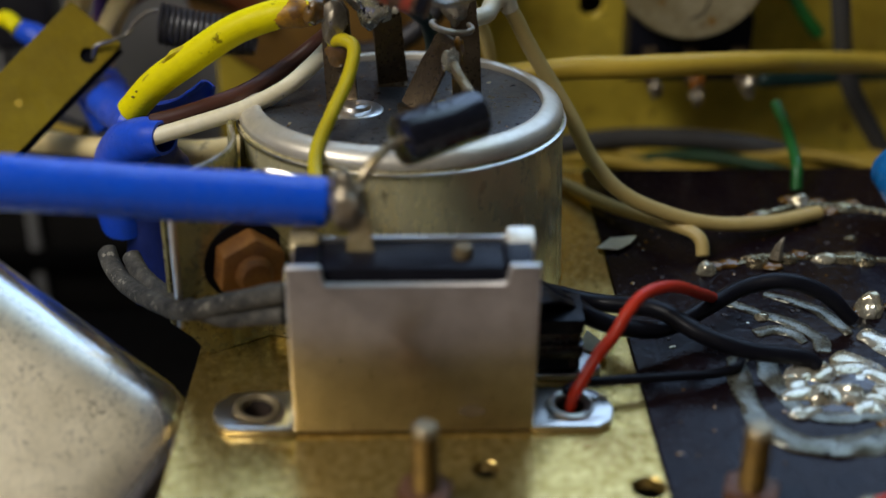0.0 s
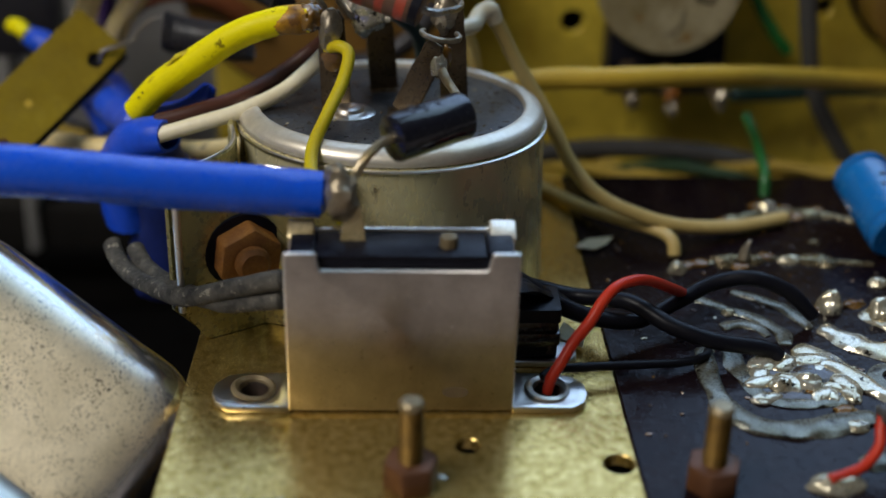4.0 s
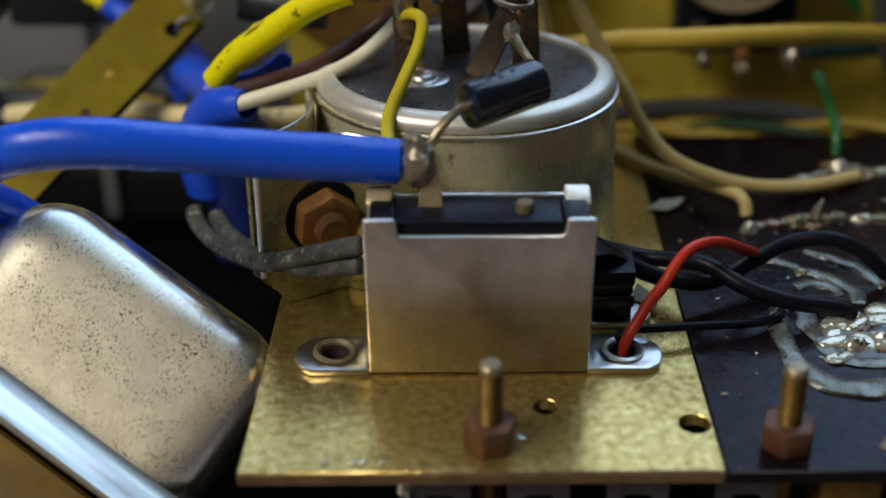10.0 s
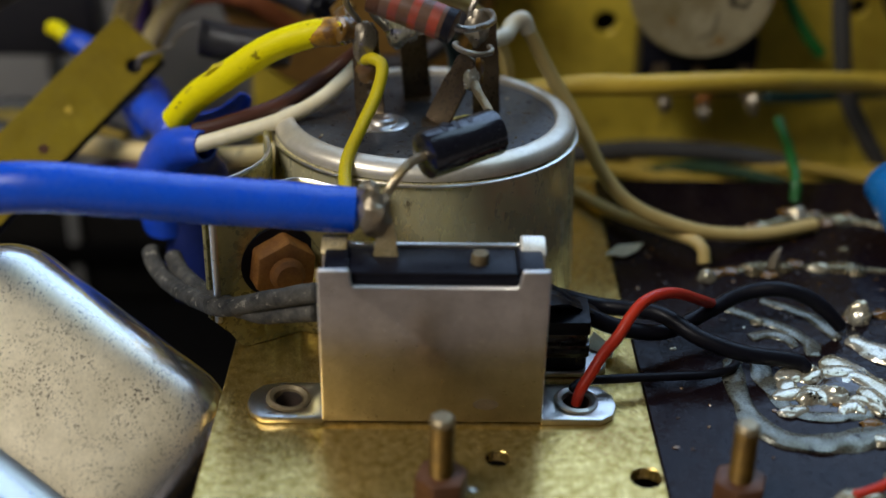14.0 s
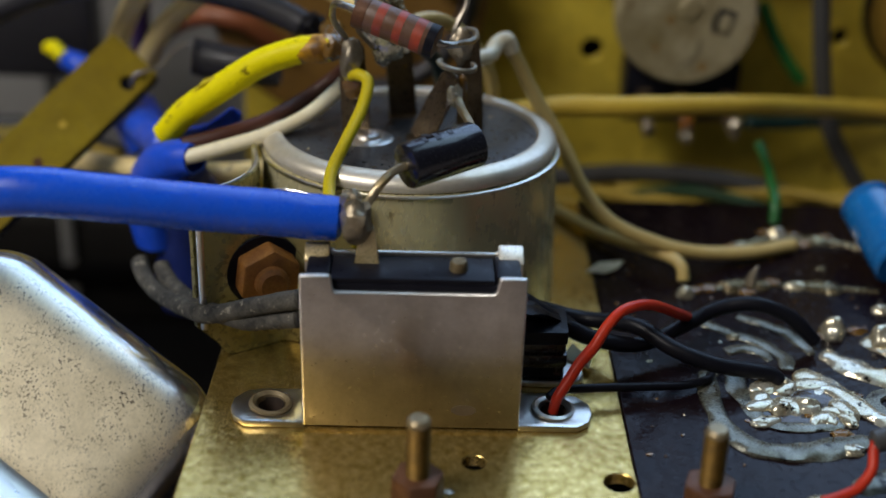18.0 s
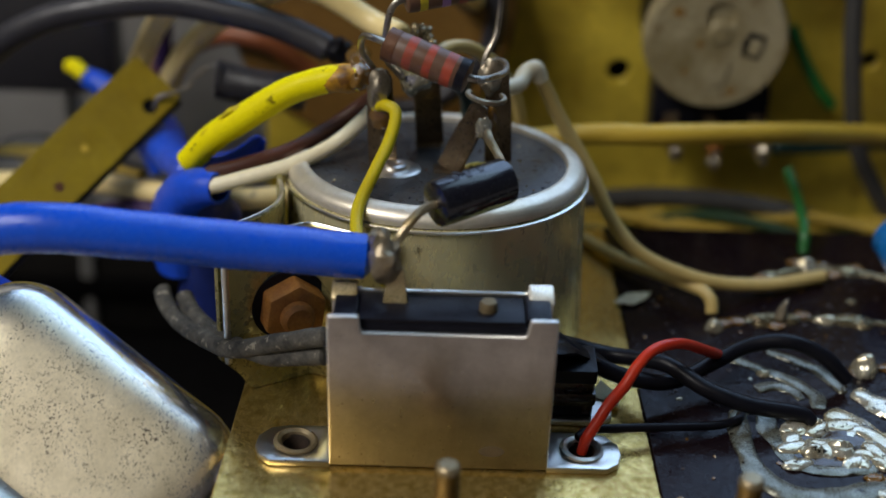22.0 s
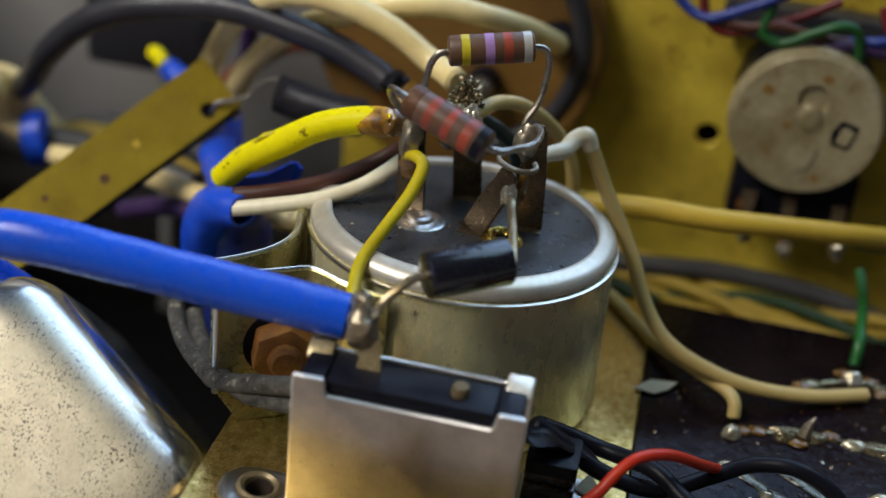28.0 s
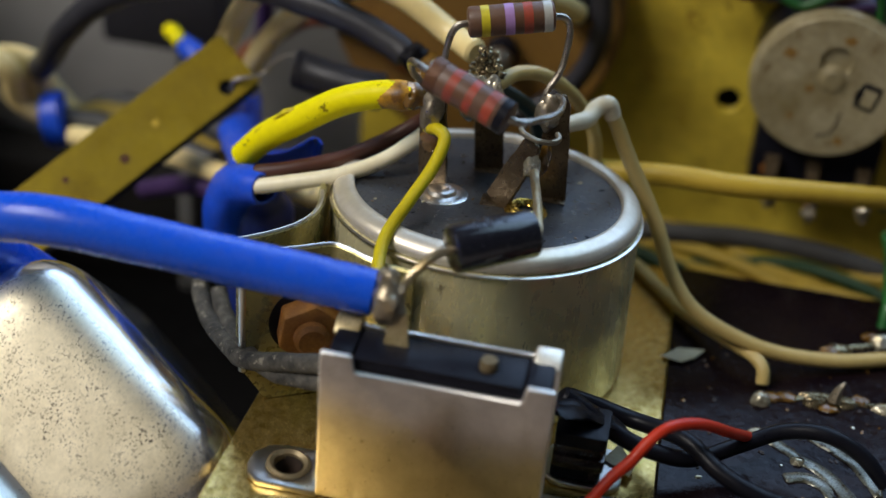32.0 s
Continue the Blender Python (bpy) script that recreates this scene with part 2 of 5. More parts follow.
def highlight_where_bent(mat, axis, colour, rough, lo, hi):
    """Highlight painted in: bright metal where the surface bends away from its face axis."""
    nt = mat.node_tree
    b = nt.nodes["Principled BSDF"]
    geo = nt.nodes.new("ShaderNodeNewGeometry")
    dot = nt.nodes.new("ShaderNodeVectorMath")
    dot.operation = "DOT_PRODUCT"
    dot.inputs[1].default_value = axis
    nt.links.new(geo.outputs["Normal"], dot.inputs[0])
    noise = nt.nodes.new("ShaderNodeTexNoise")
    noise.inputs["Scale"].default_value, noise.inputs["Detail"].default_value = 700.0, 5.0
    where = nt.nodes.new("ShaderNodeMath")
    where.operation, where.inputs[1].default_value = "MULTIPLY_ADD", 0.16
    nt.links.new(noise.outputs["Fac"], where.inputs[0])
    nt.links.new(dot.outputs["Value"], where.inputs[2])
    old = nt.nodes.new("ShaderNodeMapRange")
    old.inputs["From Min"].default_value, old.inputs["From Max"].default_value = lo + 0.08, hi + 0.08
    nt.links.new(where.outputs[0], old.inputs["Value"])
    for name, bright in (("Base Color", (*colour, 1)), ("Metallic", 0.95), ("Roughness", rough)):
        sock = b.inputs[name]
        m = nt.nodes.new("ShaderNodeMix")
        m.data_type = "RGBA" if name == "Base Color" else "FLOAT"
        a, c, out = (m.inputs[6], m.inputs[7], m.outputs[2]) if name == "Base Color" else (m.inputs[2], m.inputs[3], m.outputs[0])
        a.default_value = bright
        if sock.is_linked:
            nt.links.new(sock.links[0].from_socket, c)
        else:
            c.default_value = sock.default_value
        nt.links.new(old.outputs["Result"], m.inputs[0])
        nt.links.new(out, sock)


PASSIVATED = material("yellow_passivated_steel", (0.72, 0.515, 0.185), 0.24, 0.83, (0.36, 0.235, 0.03), 900, 0.95, 0.16, 0.34, 900, specks=(0.06, 0.03, 0.010), speck_scale=600, speck_cut=0.65, cluster=110, rough_var=0.09, spec=0.6)
WALL_STEEL = material("yellow_passivated_panel", (0.88, 0.67, 0.075), 0.36, 0.12, (0.45, 0.31, 0.03), 75, 0.95, 0.3, 0.06, 900, specks=(0.22, 0.11, 0.01), speck_scale=230, speck_cut=0.60, cluster=45)
TIN = material("tinned_steel", (0.64, 0.59, 0.53), 0.26, 1.0, (0.50, 0.45, 0.395), 160, 0.75, 0.10, 0.0, 1500, specks=(0.36, 0.31, 0.26), speck_scale=420, speck_cut=0.64, cluster=70, rough_var=0.03)
TIN_FACE = material("tinned_steel_front", (0.64, 0.59, 0.53), 0.295, 1.0, (0.43, 0.385, 0.335), 210, 0.8, 0.14, 0.0, 1500, specks=(0.36, 0.31, 0.26), speck_scale=420, speck_cut=0.64, cluster=70, rough_var=0.03)
TIN_BRIGHT = material("bright_tinned_edge", (0.80, 0.77, 0.71), 0.30, 1.0, (0.68, 0.64, 0.57), 300, 0.4, 0.03, 0.0, rough_var=0.03)
# Olive in the base colour holds the yellow panel's reflection.
ALU = material("dull_aluminium_can", (0.90, 0.83, 0.54), 0.28, 0.42, (0.68, 0.61, 0.33), 70, 0.9, 0.14, 0.05, 1300, specks=(0.07, 0.045, 0.02), speck_scale=420, speck_cut=0.65, cluster=90, stretch=(1.0, 1.0, 0.4), rough_var=0.06)
RIM = material("rolled_aluminium_rim", (0.82, 0.755, 0.63), 0.40, 0.6, (0.64, 0.57, 0.43), 180, 0.8, 0.12, 0.12, 2200, specks=(0.13, 0.10, 0.07), speck_scale=500, speck_cut=0.69, cluster=120, rough_var=0.10)
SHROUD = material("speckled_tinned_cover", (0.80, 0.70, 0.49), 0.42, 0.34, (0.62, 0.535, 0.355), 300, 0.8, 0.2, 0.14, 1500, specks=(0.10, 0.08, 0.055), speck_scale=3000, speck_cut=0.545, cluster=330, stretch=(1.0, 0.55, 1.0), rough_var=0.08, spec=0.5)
GREY_STEEL = material("grey_chassis_steel", (0.46, 0.45, 0.43), 0.5, 0.2, (0.29, 0.275, 0.255), 22, 0.8, 0.1, 0.05, 600)
BRASS = material("tarnished_brass", (0.42, 0.30, 0.018), 0.5, 0.3, (0.24, 0.155, 0.008), 90, 0.85, 0.25, 0.08, 2000, specks=(0.07, 0.045, 0.012), speck_scale=180, speck_cut=0.66, cluster=50, spec=0.35)
SCREW_BRASS = material("old_brass_thread", (0.24, 0.135, 0.025), 0.5, 0.7, (0.10, 0.055, 0.012), 600, 0.85, 0.3)
RUST = material("rusty_nut", (0.42, 0.17, 0.028), 0.6, 0.1, (0.20, 0.075, 0.018), 350, 0.9, 0.35, 0.5, 2500)
NUT_BROWN = material("brown_lacquered_nut", (0.15, 0.060, 0.022), 0.5, 0.2, (0.08, 0.030, 0.012), 400, 0.8, 0.3, 0.3, 2500)
BLACK = material("black_plastic", (0.007, 0.007, 0.011), 0.36, 0, (0.014, 0.014, 0.020), 300, 0.6, 0.1, 0.08, spec=0.13)
DISC = material("dusty_black_phenolic", (0.0245, 0.0259, 0.0301), 0.34, 0, (0.0595, 0.0574, 0.0525), 130, 0.8, 0.2, 0.25, 1500, specks=(0.22, 0.20, 0.17), speck_scale=1300, speck_cut=0.74)
DIODE_BLACK = material("glossy_black_epoxy", (0.008, 0.008, 0.013), 0.2, 0, (0.014, 0.014, 0.02), 500, 0.5, 0.1, 0.03, 900, spec=0.8)
LACQUER = material("flux_covered_board", (0.007, 0.0038, 0.006), 0.20, 0, (0.016, 0.009, 0.008), 140, 0.8, 0.3, 0.5, 330, specks=(0.10, 0.065, 0.03), speck_scale=800, speck_cut=0.72, cluster=90, spec=0.12, rough_var=0.14)
SOLDER = material("wet_looking_solder", (0.74, 0.715, 0.60), 0.21, 0.66, (0.36, 0.27, 0.09), 330, 0.75, 0.2, 0.10, 500, specks=(0.015, 0.01, 0.006), speck_scale=560, speck_cut=0.585, rough_var=0.12)
TRACK = material("tinned_track", (0.24, 0.245, 0.205), 0.30, 0.55, (0.085, 0.08, 0.05), 420, 0.95, 0.4, 0.5, 700, specks=(0.02, 0.015, 0.01), speck_scale=560, speck_cut=0.58, rough_var=0.2)
OLD_SOLDER = material("flux_stained_solder", (0.46, 0.39, 0.24), 0.24, 0.8, (0.07, 0.042, 0.014), 300, 0.95, 0.2, 0.2, 700, specks=(0.015, 0.01, 0.006), speck_scale=500, speck_cut=0.58, rough_var=0.12)
FLUX = material("amber_flux", (0.20, 0.10, 0.014), 0.16, 0, (0.06, 0.026, 0.005), 400, 0.8, 0.3, 0.3, coat=0.6)
LEAD = material("tinned_lead_wire", (0.493, 0.468, 0.416), 0.34, 1.0, (0.289, 0.221, 0.145), 500, 0.7, 0.25, 0.2)
BLOB = material("dull_solder_joint", (0.41, 0.365, 0.285), 0.36, 0.75, (0.20, 0.145, 0.075), 330, 0.85, 0.2, 0.15, 1500, specks=(0.62, 0.58, 0.50), speck_scale=380, speck_cut=0.68)
BLUE = material("blue_sleeving", (0.010, 0.105, 0.76), 0.28, 0, (0.007, 0.075, 0.60), 70, 0.8, 0.12, 0.10, 900, specks=(0.04, 0.06, 0.14), speck_scale=420, speck_cut=0.70, cluster=60, spec=0.5)
BLUE_TAPE = material("blue_tape", (0.012, 0.095, 0.74), 0.38, 0, (0.008, 0.05, 0.5), 120, 0.8, 0.2, 0.3, 700)
# Darker than the jacket: shade under the cable put into the colour.
BLUE_DARK = material("shaded_blue_sleeve", (0.008, 0.022, 0.17), 0.5, 0, (0.006, 0.014, 0.10), 120, 0.8, 0.2, 0.2, 700)
BLUE_CAP = material("pale_blue_sleeve", (0.008, 0.17, 0.50), 0.22, 0, (0.006, 0.10, 0.36), 120, 0.5, 0.1, 0.05, coat=0.5)
YELLOW = material("yellow_pvc", (0.95, 0.83, 0.001), 0.46, 0, (0.82, 0.68, 0.001), 110, 0.6, 0.10, 0.14, 1300, specks=(0.10, 0.05, 0.003), speck_scale=330, speck_cut=0.60, cluster=75, spec=0.15)
YELLOW_THIN = material("mustard_pvc", (0.62, 0.50, 0.008), 0.4, 0, (0.48, 0.36, 0.006), 200, 0.6, 0.1, 0.08, spec=0.35)
CREAM = material("cream_pvc", (0.98, 0.80, 0.40), 0.38, 0, (0.86, 0.62, 0.22), 90, 0.7, 0.12, 0.08, 900, specks=(0.16, 0.09, 0.03), speck_scale=500, speck_cut=0.66, cluster=60, spec=0.5)
BEIGE = material("beige_pvc", (0.62, 0.455, 0.165), 0.40, 0, (0.47, 0.33, 0.10), 90, 0.7, 0.12, 0.08, 900, spec=0.45)
OCHRE = material("ochre_pvc", (0.62, 0.42, 0.05), 0.45, 0, (0.50, 0.315, 0.03), 60, 0.7, 0.1, 0.05, spec=0.35)
WHITE = material("off_white_pvc", (0.98, 0.89, 0.62), 0.40, 0, (0.84, 0.70, 0.40), 150, 0.6, 0.12, 0.12, 1100, specks=(0.12, 0.07, 0.03), speck_scale=450, speck_cut=0.64, cluster=90)
TUBE_WHITE = material("white_sleeve", (0.92, 0.83, 0.60), 0.36, 0, (0.74, 0.60, 0.34), 160, 0.6, 0.1, 0.08)
BROWN = material("brown_pvc", (0.085, 0.028, 0.016), 0.45, 0, (0.055, 0.018, 0.012), 150, 0.6, 0.1, 0.1)
RED = material("red_pvc", (0.56, 0.038, 0.012), 0.38, 0, (0.40, 0.02, 0.008), 200, 0.6, 0.08, 0.08, spec=0.35)
BLACK_PVC = material("black_pvc", (0.005, 0.005, 0.008), 0.38, 0, (0.011, 0.011, 0.015), 150, 0.6, 0.1, 0.12, 900, spec=0.16)
GREY_PVC = material("dark_grey_cable", (0.026, 0.025, 0.032), 0.42, 0, (0.045, 0.042, 0.045), 90, 0.6, 0.15, 0.15, 700, specks=(0.12, 0.11, 0.10), speck_scale=500, speck_cut=0.70)
MID_GREY = material("grey_pvc", (0.0585, 0.0563, 0.054), 0.45, 0, (0.0405, 0.0383, 0.036), 100, 0.6, 0.1, 0.06)
GREEN = material("green_pvc", (0.012, 0.125, 0.020), 0.38, 0, (0.006, 0.075, 0.012), 150, 0.6, 0.08, 0.06)
PURPLE = material("purple_pvc", (0.066, 0.033, 0.11), 0.42, 0, (0.0385, 0.0193, 0.0715), 150, 0.6, 0.08, 0.06)
DUSTY_BRAID = material("dusty_grey_sleeving", (0.12, 0.11, 0.09), 0.85, 0, (0.016, 0.016, 0.017), 520, 0.95, 0.4, 0.9, 1300, specks=(0.30, 0.27, 0.21), speck_scale=900, speck_cut=0.60)
RES_BROWN = material("brown_resistor_body", (0.125, 0.056, 0.026), 0.45, 0, (0.15, 0.085, 0.055), 250, 0.7, 0.2, 0.12)
BAND_RED = material("red_band", (0.42, 0.055, 0.022), 0.45, 0, (0.17, 0.05, 0.03), 420, 0.9, 0.25, 0.05)
BAND_YELLOW = material("yellow_band", (0.72, 0.60, 0.02), 0.45, 0, (0.5, 0.4, 0.02), 900, 0.8, 0.2, 0.05)
BAND_VIOLET = material("violet_band", (0.42, 0.24, 0.50), 0.45, 0, (0.33, 0.18, 0.40), 900, 0.8, 0.2, 0.05)
BAND_SILVER = material("silver_band", (0.62, 0.60, 0.54), 0.4, 0.4, (0.48, 0.46, 0.40), 900, 0.8, 0.2, 0.05)
POT_CAP = material("stained_pot_cover", (0.48, 0.415, 0.26), 0.5, 0.2, (0.25, 0.195, 0.085), 170, 0.95, 0.3, 0.12, 1200, specks=(0.14, 0.075, 0.012), speck_scale=260, speck_cut=0.60, cluster=80)
PAXOLIN = material("brown_paxolin", (0.256, 0.136, 0.032), 0.42, 0, (0.176, 0.088, 0.0176), 80, 0.8, 0.15, 0.08)
PRINT = material("pale_printing", (0.035, 0.04, 0.055), 0.4, 0)
CARD = material("flake_of_old_paint", (0.62, 0.55, 0.36), 0.7, 0, (0.45, 0.38, 0.22), 300, 0.8, 0.2, 0.3)
PLASTER = material("room_plaster", (0.13, 0.122, 0.11), 0.9, 0, (0.10, 0.094, 0.084), 4, 0.6, 0.05, 0.0)
BENCH = material("worn_bench_wood", (0.31, 0.25, 0.215), 0.5, 0, (0.24, 0.19, 0.16), 12, 0.7, 0.1, 0.05, 200)

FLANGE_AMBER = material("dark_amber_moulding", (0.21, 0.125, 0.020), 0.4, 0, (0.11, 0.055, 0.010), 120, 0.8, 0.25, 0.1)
TAB_BROWN = material("tarnished_tab", (0.34, 0.27, 0.155), 0.4, 0.6, (0.20, 0.14, 0.07), 420, 0.8, 0.2, 0.15, 1500)
LUG_RUST = material("flux_stained_lug", (0.17, 0.125, 0.075), 0.32, 0.7, (0.075, 0.045, 0.02), 260, 0.9, 0.3, 0.3, 1200, specks=(0.45, 0.42, 0.36), speck_scale=400, speck_cut=0.66)
# Near-black base colour puts the deep tray's shade into the steel.
TRAY_DARK = material("shaded_tray_steel", (0.0045, 0.004, 0.004), 0.7, 0, (0.0025, 0.0022, 0.0022), 40, 0.8, 0.2, 0.1, 500, spec=0.08)

# Colour of the added block, dark to hold the shade behind the cover.
BACKDROP_DARK = material("shade_dark_block", (0.022, 0.020, 0.018), 0.7, 0.1, (0.012, 0.011, 0.010), 30, 0.8, 0.1, 0.05, spec=0.08)
RAW_EDGE = material("rusty_cut_edge", (0.27, 0.165, 0.07), 0.55, 0.3, (0.14, 0.065, 0.02), 500, 0.9, 0.3, 0.3)
CLAMP_STEEL = material("olive_clamp_steel", (0.52, 0.47, 0.22), 0.30, 0.65, (0.33, 0.28, 0.09), 130, 0.9, 0.2, 0.08, 900, specks=(0.10, 0.07, 0.02), speck_scale=400, speck_cut=0.70, cluster=90)
AMBER_STAIN = material("rusty_stain", (0.30, 0.17, 0.04), 0.6, 0, (0.22, 0.11, 0.02), 500, 0.8)
AMBER = material("amber_tab", (0.26, 0.09, 0.008), 0.35, 0, (0.12, 0.04, 0.006), 300, 0.8, 0.2, 0.1)

# Bore colour holds the hole's shade; the board's dark spatter shares it.
DARK_BORE = material("bore_shade_and_spatter", (0.02, 0.014, 0.010), 0.6, 0, (0.05, 0.03, 0.02), 300, 0.8)

TAPED_BROWN = material("shiny_brown_tape", (0.030, 0.016, 0.011), 0.22, 0, (0.012, 0.007, 0.006), 200, 0.8, 0.2, 0.15, 900, spec=0.6)
CLIP_STEEL = material("dull_dark_contact_steel", (0.10, 0.095, 0.095), 0.4, 0.5, (0.06, 0.055, 0.05), 300, 0.8, 0.2, 0.1, 900)
CHARRED = material("charred_amber_flux", (0.05, 0.026, 0.008), 0.2, 0, (0.008, 0.005, 0.004), 300, 0.9, 0.3, 0.4, 600, coat=0.4)
EYELET_BRASS = material("bright_eyelet_brass", (0.72, 0.50, 0.11), 0.24, 1.0, (0.40, 0.26, 0.04), 500, 0.7, 0.2, 0.1)
TAB_PALE = material("pale_tab_metal", (0.92, 0.89, 0.80), 0.30, 0.35, (0.78, 0.72, 0.56), 500, 0.6, 0.08, 0.1, 1500)
TAB_TAN = material("tan_tab_metal", (0.66, 0.54, 0.30), 0.30, 0.4, (0.40, 0.29, 0.12), 500, 0.7, 0.1, 0.1, 1500)
LOOM_BLUE = material("loom_blue_pvc", (0.012, 0.036, 0.26), 0.4, 0)
LOOM_RED = material("loom_red_pvc", (0.15, 0.010, 0.010), 0.4, 0)
# Bundle colours darkened to hold the shade behind the board.
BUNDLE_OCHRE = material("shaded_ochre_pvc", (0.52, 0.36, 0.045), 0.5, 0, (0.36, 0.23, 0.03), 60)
BUNDLE_GREEN = material("shaded_green_pvc", (0.010, 0.045, 0.012), 0.5, 0)
LOOM_GREEN = material("loom_green_pvc", (0.008, 0.09, 0.014), 0.4, 0)

# ---- room round the bench ----
def wall(name, x0, x1, y0, y1, z0, z1, mat, label, category="wall"):
    return tagged(part(name, block(x0, x1, y0, y1, z0, z1, 0), mat, smooth=False), label, category, kind="structure")


wall("floor", -1600, 1600, -1500, 1010, -860, -810, BENCH, "plain dark floor of the workroom", "floor")
wall("ceiling", -1600, 1600, -1500, 1010, 1500, 1550, PLASTER, "plain pale ceiling of the workroom", "ceiling")
wall("wall_west", -1650, -1600, -1500, 1010, -860, 1550, PLASTER, "plain pale plaster wall")
wall("wall_east", 1600, 1650, -1500, 1010, -860, 1550, PLASTER, "plain pale plaster wall")
wall("wall_south", -1600, 1600, -1550, -1500, -860, 1550, PLASTER, "plain pale plaster wall")
north = thing("wall_north", (0, 980, -800), "pale plaster wall with a window opening", "wall", kind="structure")
for x0, x1, z0, z1 in ((-1600, -480, -860, 1550), (980, 1600, -860, 1550), (-480, 980, -860, 300), (-480, 980, 1440, 1550)):
    part("wall_piece", block(x0, x1, 950, 1010, z0, z1, 0), PLASTER, north, smooth=False)
win = thing("window_1", (250, 980, 300), "white painted window frame with two lights", "window", kind="structure")
for x0, x1, z0, z1 in ((-480, -430, 300, 1440), (930, 980, 300, 1440), (225, 275, 350, 1390), (-430, 930, 300, 350), (-430, 930, 1390, 1440)):
    part("window_frame", block(x0, x1, 960, 1000, z0, z1, 2), PLASTER, win, smooth=False)
bench = thing("workbench", (0, 0, -810), "wooden workbench that carries the opened set", "workbench")
part("bench_top", block(-700, 700, -600, 560, -90, -54, 3), BENCH, bench)
for x in (-660, 620):
    for y in (-560, 480):
        part("leg", block(x, x + 40, y, y + 40, -810, -90, 3), BENCH, bench)
fixture = thing("ceiling_lamp", (-1100, -690, 1350), "white ceiling lamp panel", "lamp")
part("housing", block(-1560, -640, -1150, -230, 1352, 1500, 4), PLASTER, fixture)
fixture = thing("ceiling_lamp", (500, 400, 1390), "cool white ceiling lamp panel over the bench", "lamp")
part("housing", block(40, 960, 40, 760, 1392, 1500, 4), PLASTER, fixture)

# ---- chassis ----
tray = thing("chassis_tray", (0, 40, -54), "grey steel chassis tray on the bench", "chassis", kind="structure")
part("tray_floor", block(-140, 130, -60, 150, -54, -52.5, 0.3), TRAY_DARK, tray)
# Unseen upper part added to keep the window's reflection off the plate's left.
part("tray_back", block(-140, -6, 128, 129.5, -52.5, 86, 0.3), GREY_STEEL, tray)
part("tray_side", block(-141.5, -140, -60, 150, -54, 40, 0.3), GREY_STEEL, tray)
# Two unseen plates added behind the panel to keep its holes dark.
part("rear_light_block", block(-30, 128, 108, 109.5, -52.5, 48, 0.3), GREY_PVC, tray)
part("roof_light_block", block(-30, 128, 95, 109.5, 48, 49.5, 0.3), GREY_PVC, tray)
panel = tagged(part("back_panel", slab([(-30, -52.5), (128, -52.5), (128, 48), (-30, 48)], 0, 1.5, Matrix.Translation((0, 94.5, 0)) @ Matrix.Rotation(radians(90), 4, "X"), 0.15, 1, holes=((28.9, 13.9, 1.95), (4.0, 20.0, 1.6), (70.5, 17.0, 1.5))), WALL_STEEL), "yellow passivated steel panel with small holes", "panel", kind="structure")
plate = tagged(part("mounting_plate", slab([(-25.5, -17.4), (25.2, -17.4), (24.6, 62), (-22.5, 62)], -1.5, 0, None, 0.12, 1, holes=((7.2, -6.0, 1.35), (23.2, -9.3, 1.7), (-16.6, 3.6, 1.95), (16.6, 3.6, 1.95))), PASSIVATED), "yellow passivated steel mounting plate with drilled holes", "plate", kind="structure")

part("raw_edge", block(-25.4, 25.0, -17.65, -17.42, -1.42, -0.12, 0.05, 1), RAW_EDGE, plate, "rusty cut edge")

# ---- supports of the plate ----
for sx, sy in ((-18, 52), (18, 52)):
    post = thing("standoff", (sx, sy, -52.5), "plain steel standoff under the mounting plate", "standoff", "standoffs")
    part("pillar", lathe([(0, -52.5), (2.2, -52.5), (2.2, -1.5), (0, -1.5)], Matrix.Translation((sx, sy, 0)), 16), GREY_STEEL, post)


def clip(x, y):
    """A forked steel contact of the edge connector below the plate."""
    ob = thing("edge_clip", (x, y, -52.5), "forked steel contact clip under the plate edge", "clip", "edge clips")
    fork = [(-3.4, 0), (3.4, 0), (3.3, -3), (2.9, -21), (1.5, -21), (1.7, -3.4), (1.2, -2.8), (-1.2, -2.8), (-1.7, -3.4), (-1.5, -21), (-2.9, -21), (-3.3, -3)]
    part("fork", slab(fork, -0.5, 0.5, Matrix.Translation((x, y, -1.5)) @ Matrix.Rotation(radians(90), 4, "X"), 0.12, 1), CLIP_STEEL, ob)
    return ob


clips = [clip(x, -15.6) for x in (-4.5, 6.0, 16.5, 28.0)]
part("bent_tag", sweep([(-7.5, -16.0, -1.6), (-8.4, -16.6, -3.2), (-7.6, -16.2, -6), (-7.9, -15.6, -12)], [0.9, 1.1, 0.8, 0.7], 8, 4, 0.2, 0.4), TIN, clips[0])
for x, c in ((39, SCREW_BRASS), (50, BRASS), (60, BRASS)):
    ob = thing("edge_block", (x, -14, -52.5), "brass coloured block under the circuit board edge", "block", "edge blocks")
    part("body", block(x - 3.3, x + 3.3, -16.2, -11, -52.5, -2.2, 0.4), c, ob)


# ---- microswitch in its bracket ----
def hexagon(r, turn=0):
    return [(r * math.cos(radians(60 * i + turn)), r * math.sin(radians(60 * i + turn))) for i in range(6)]


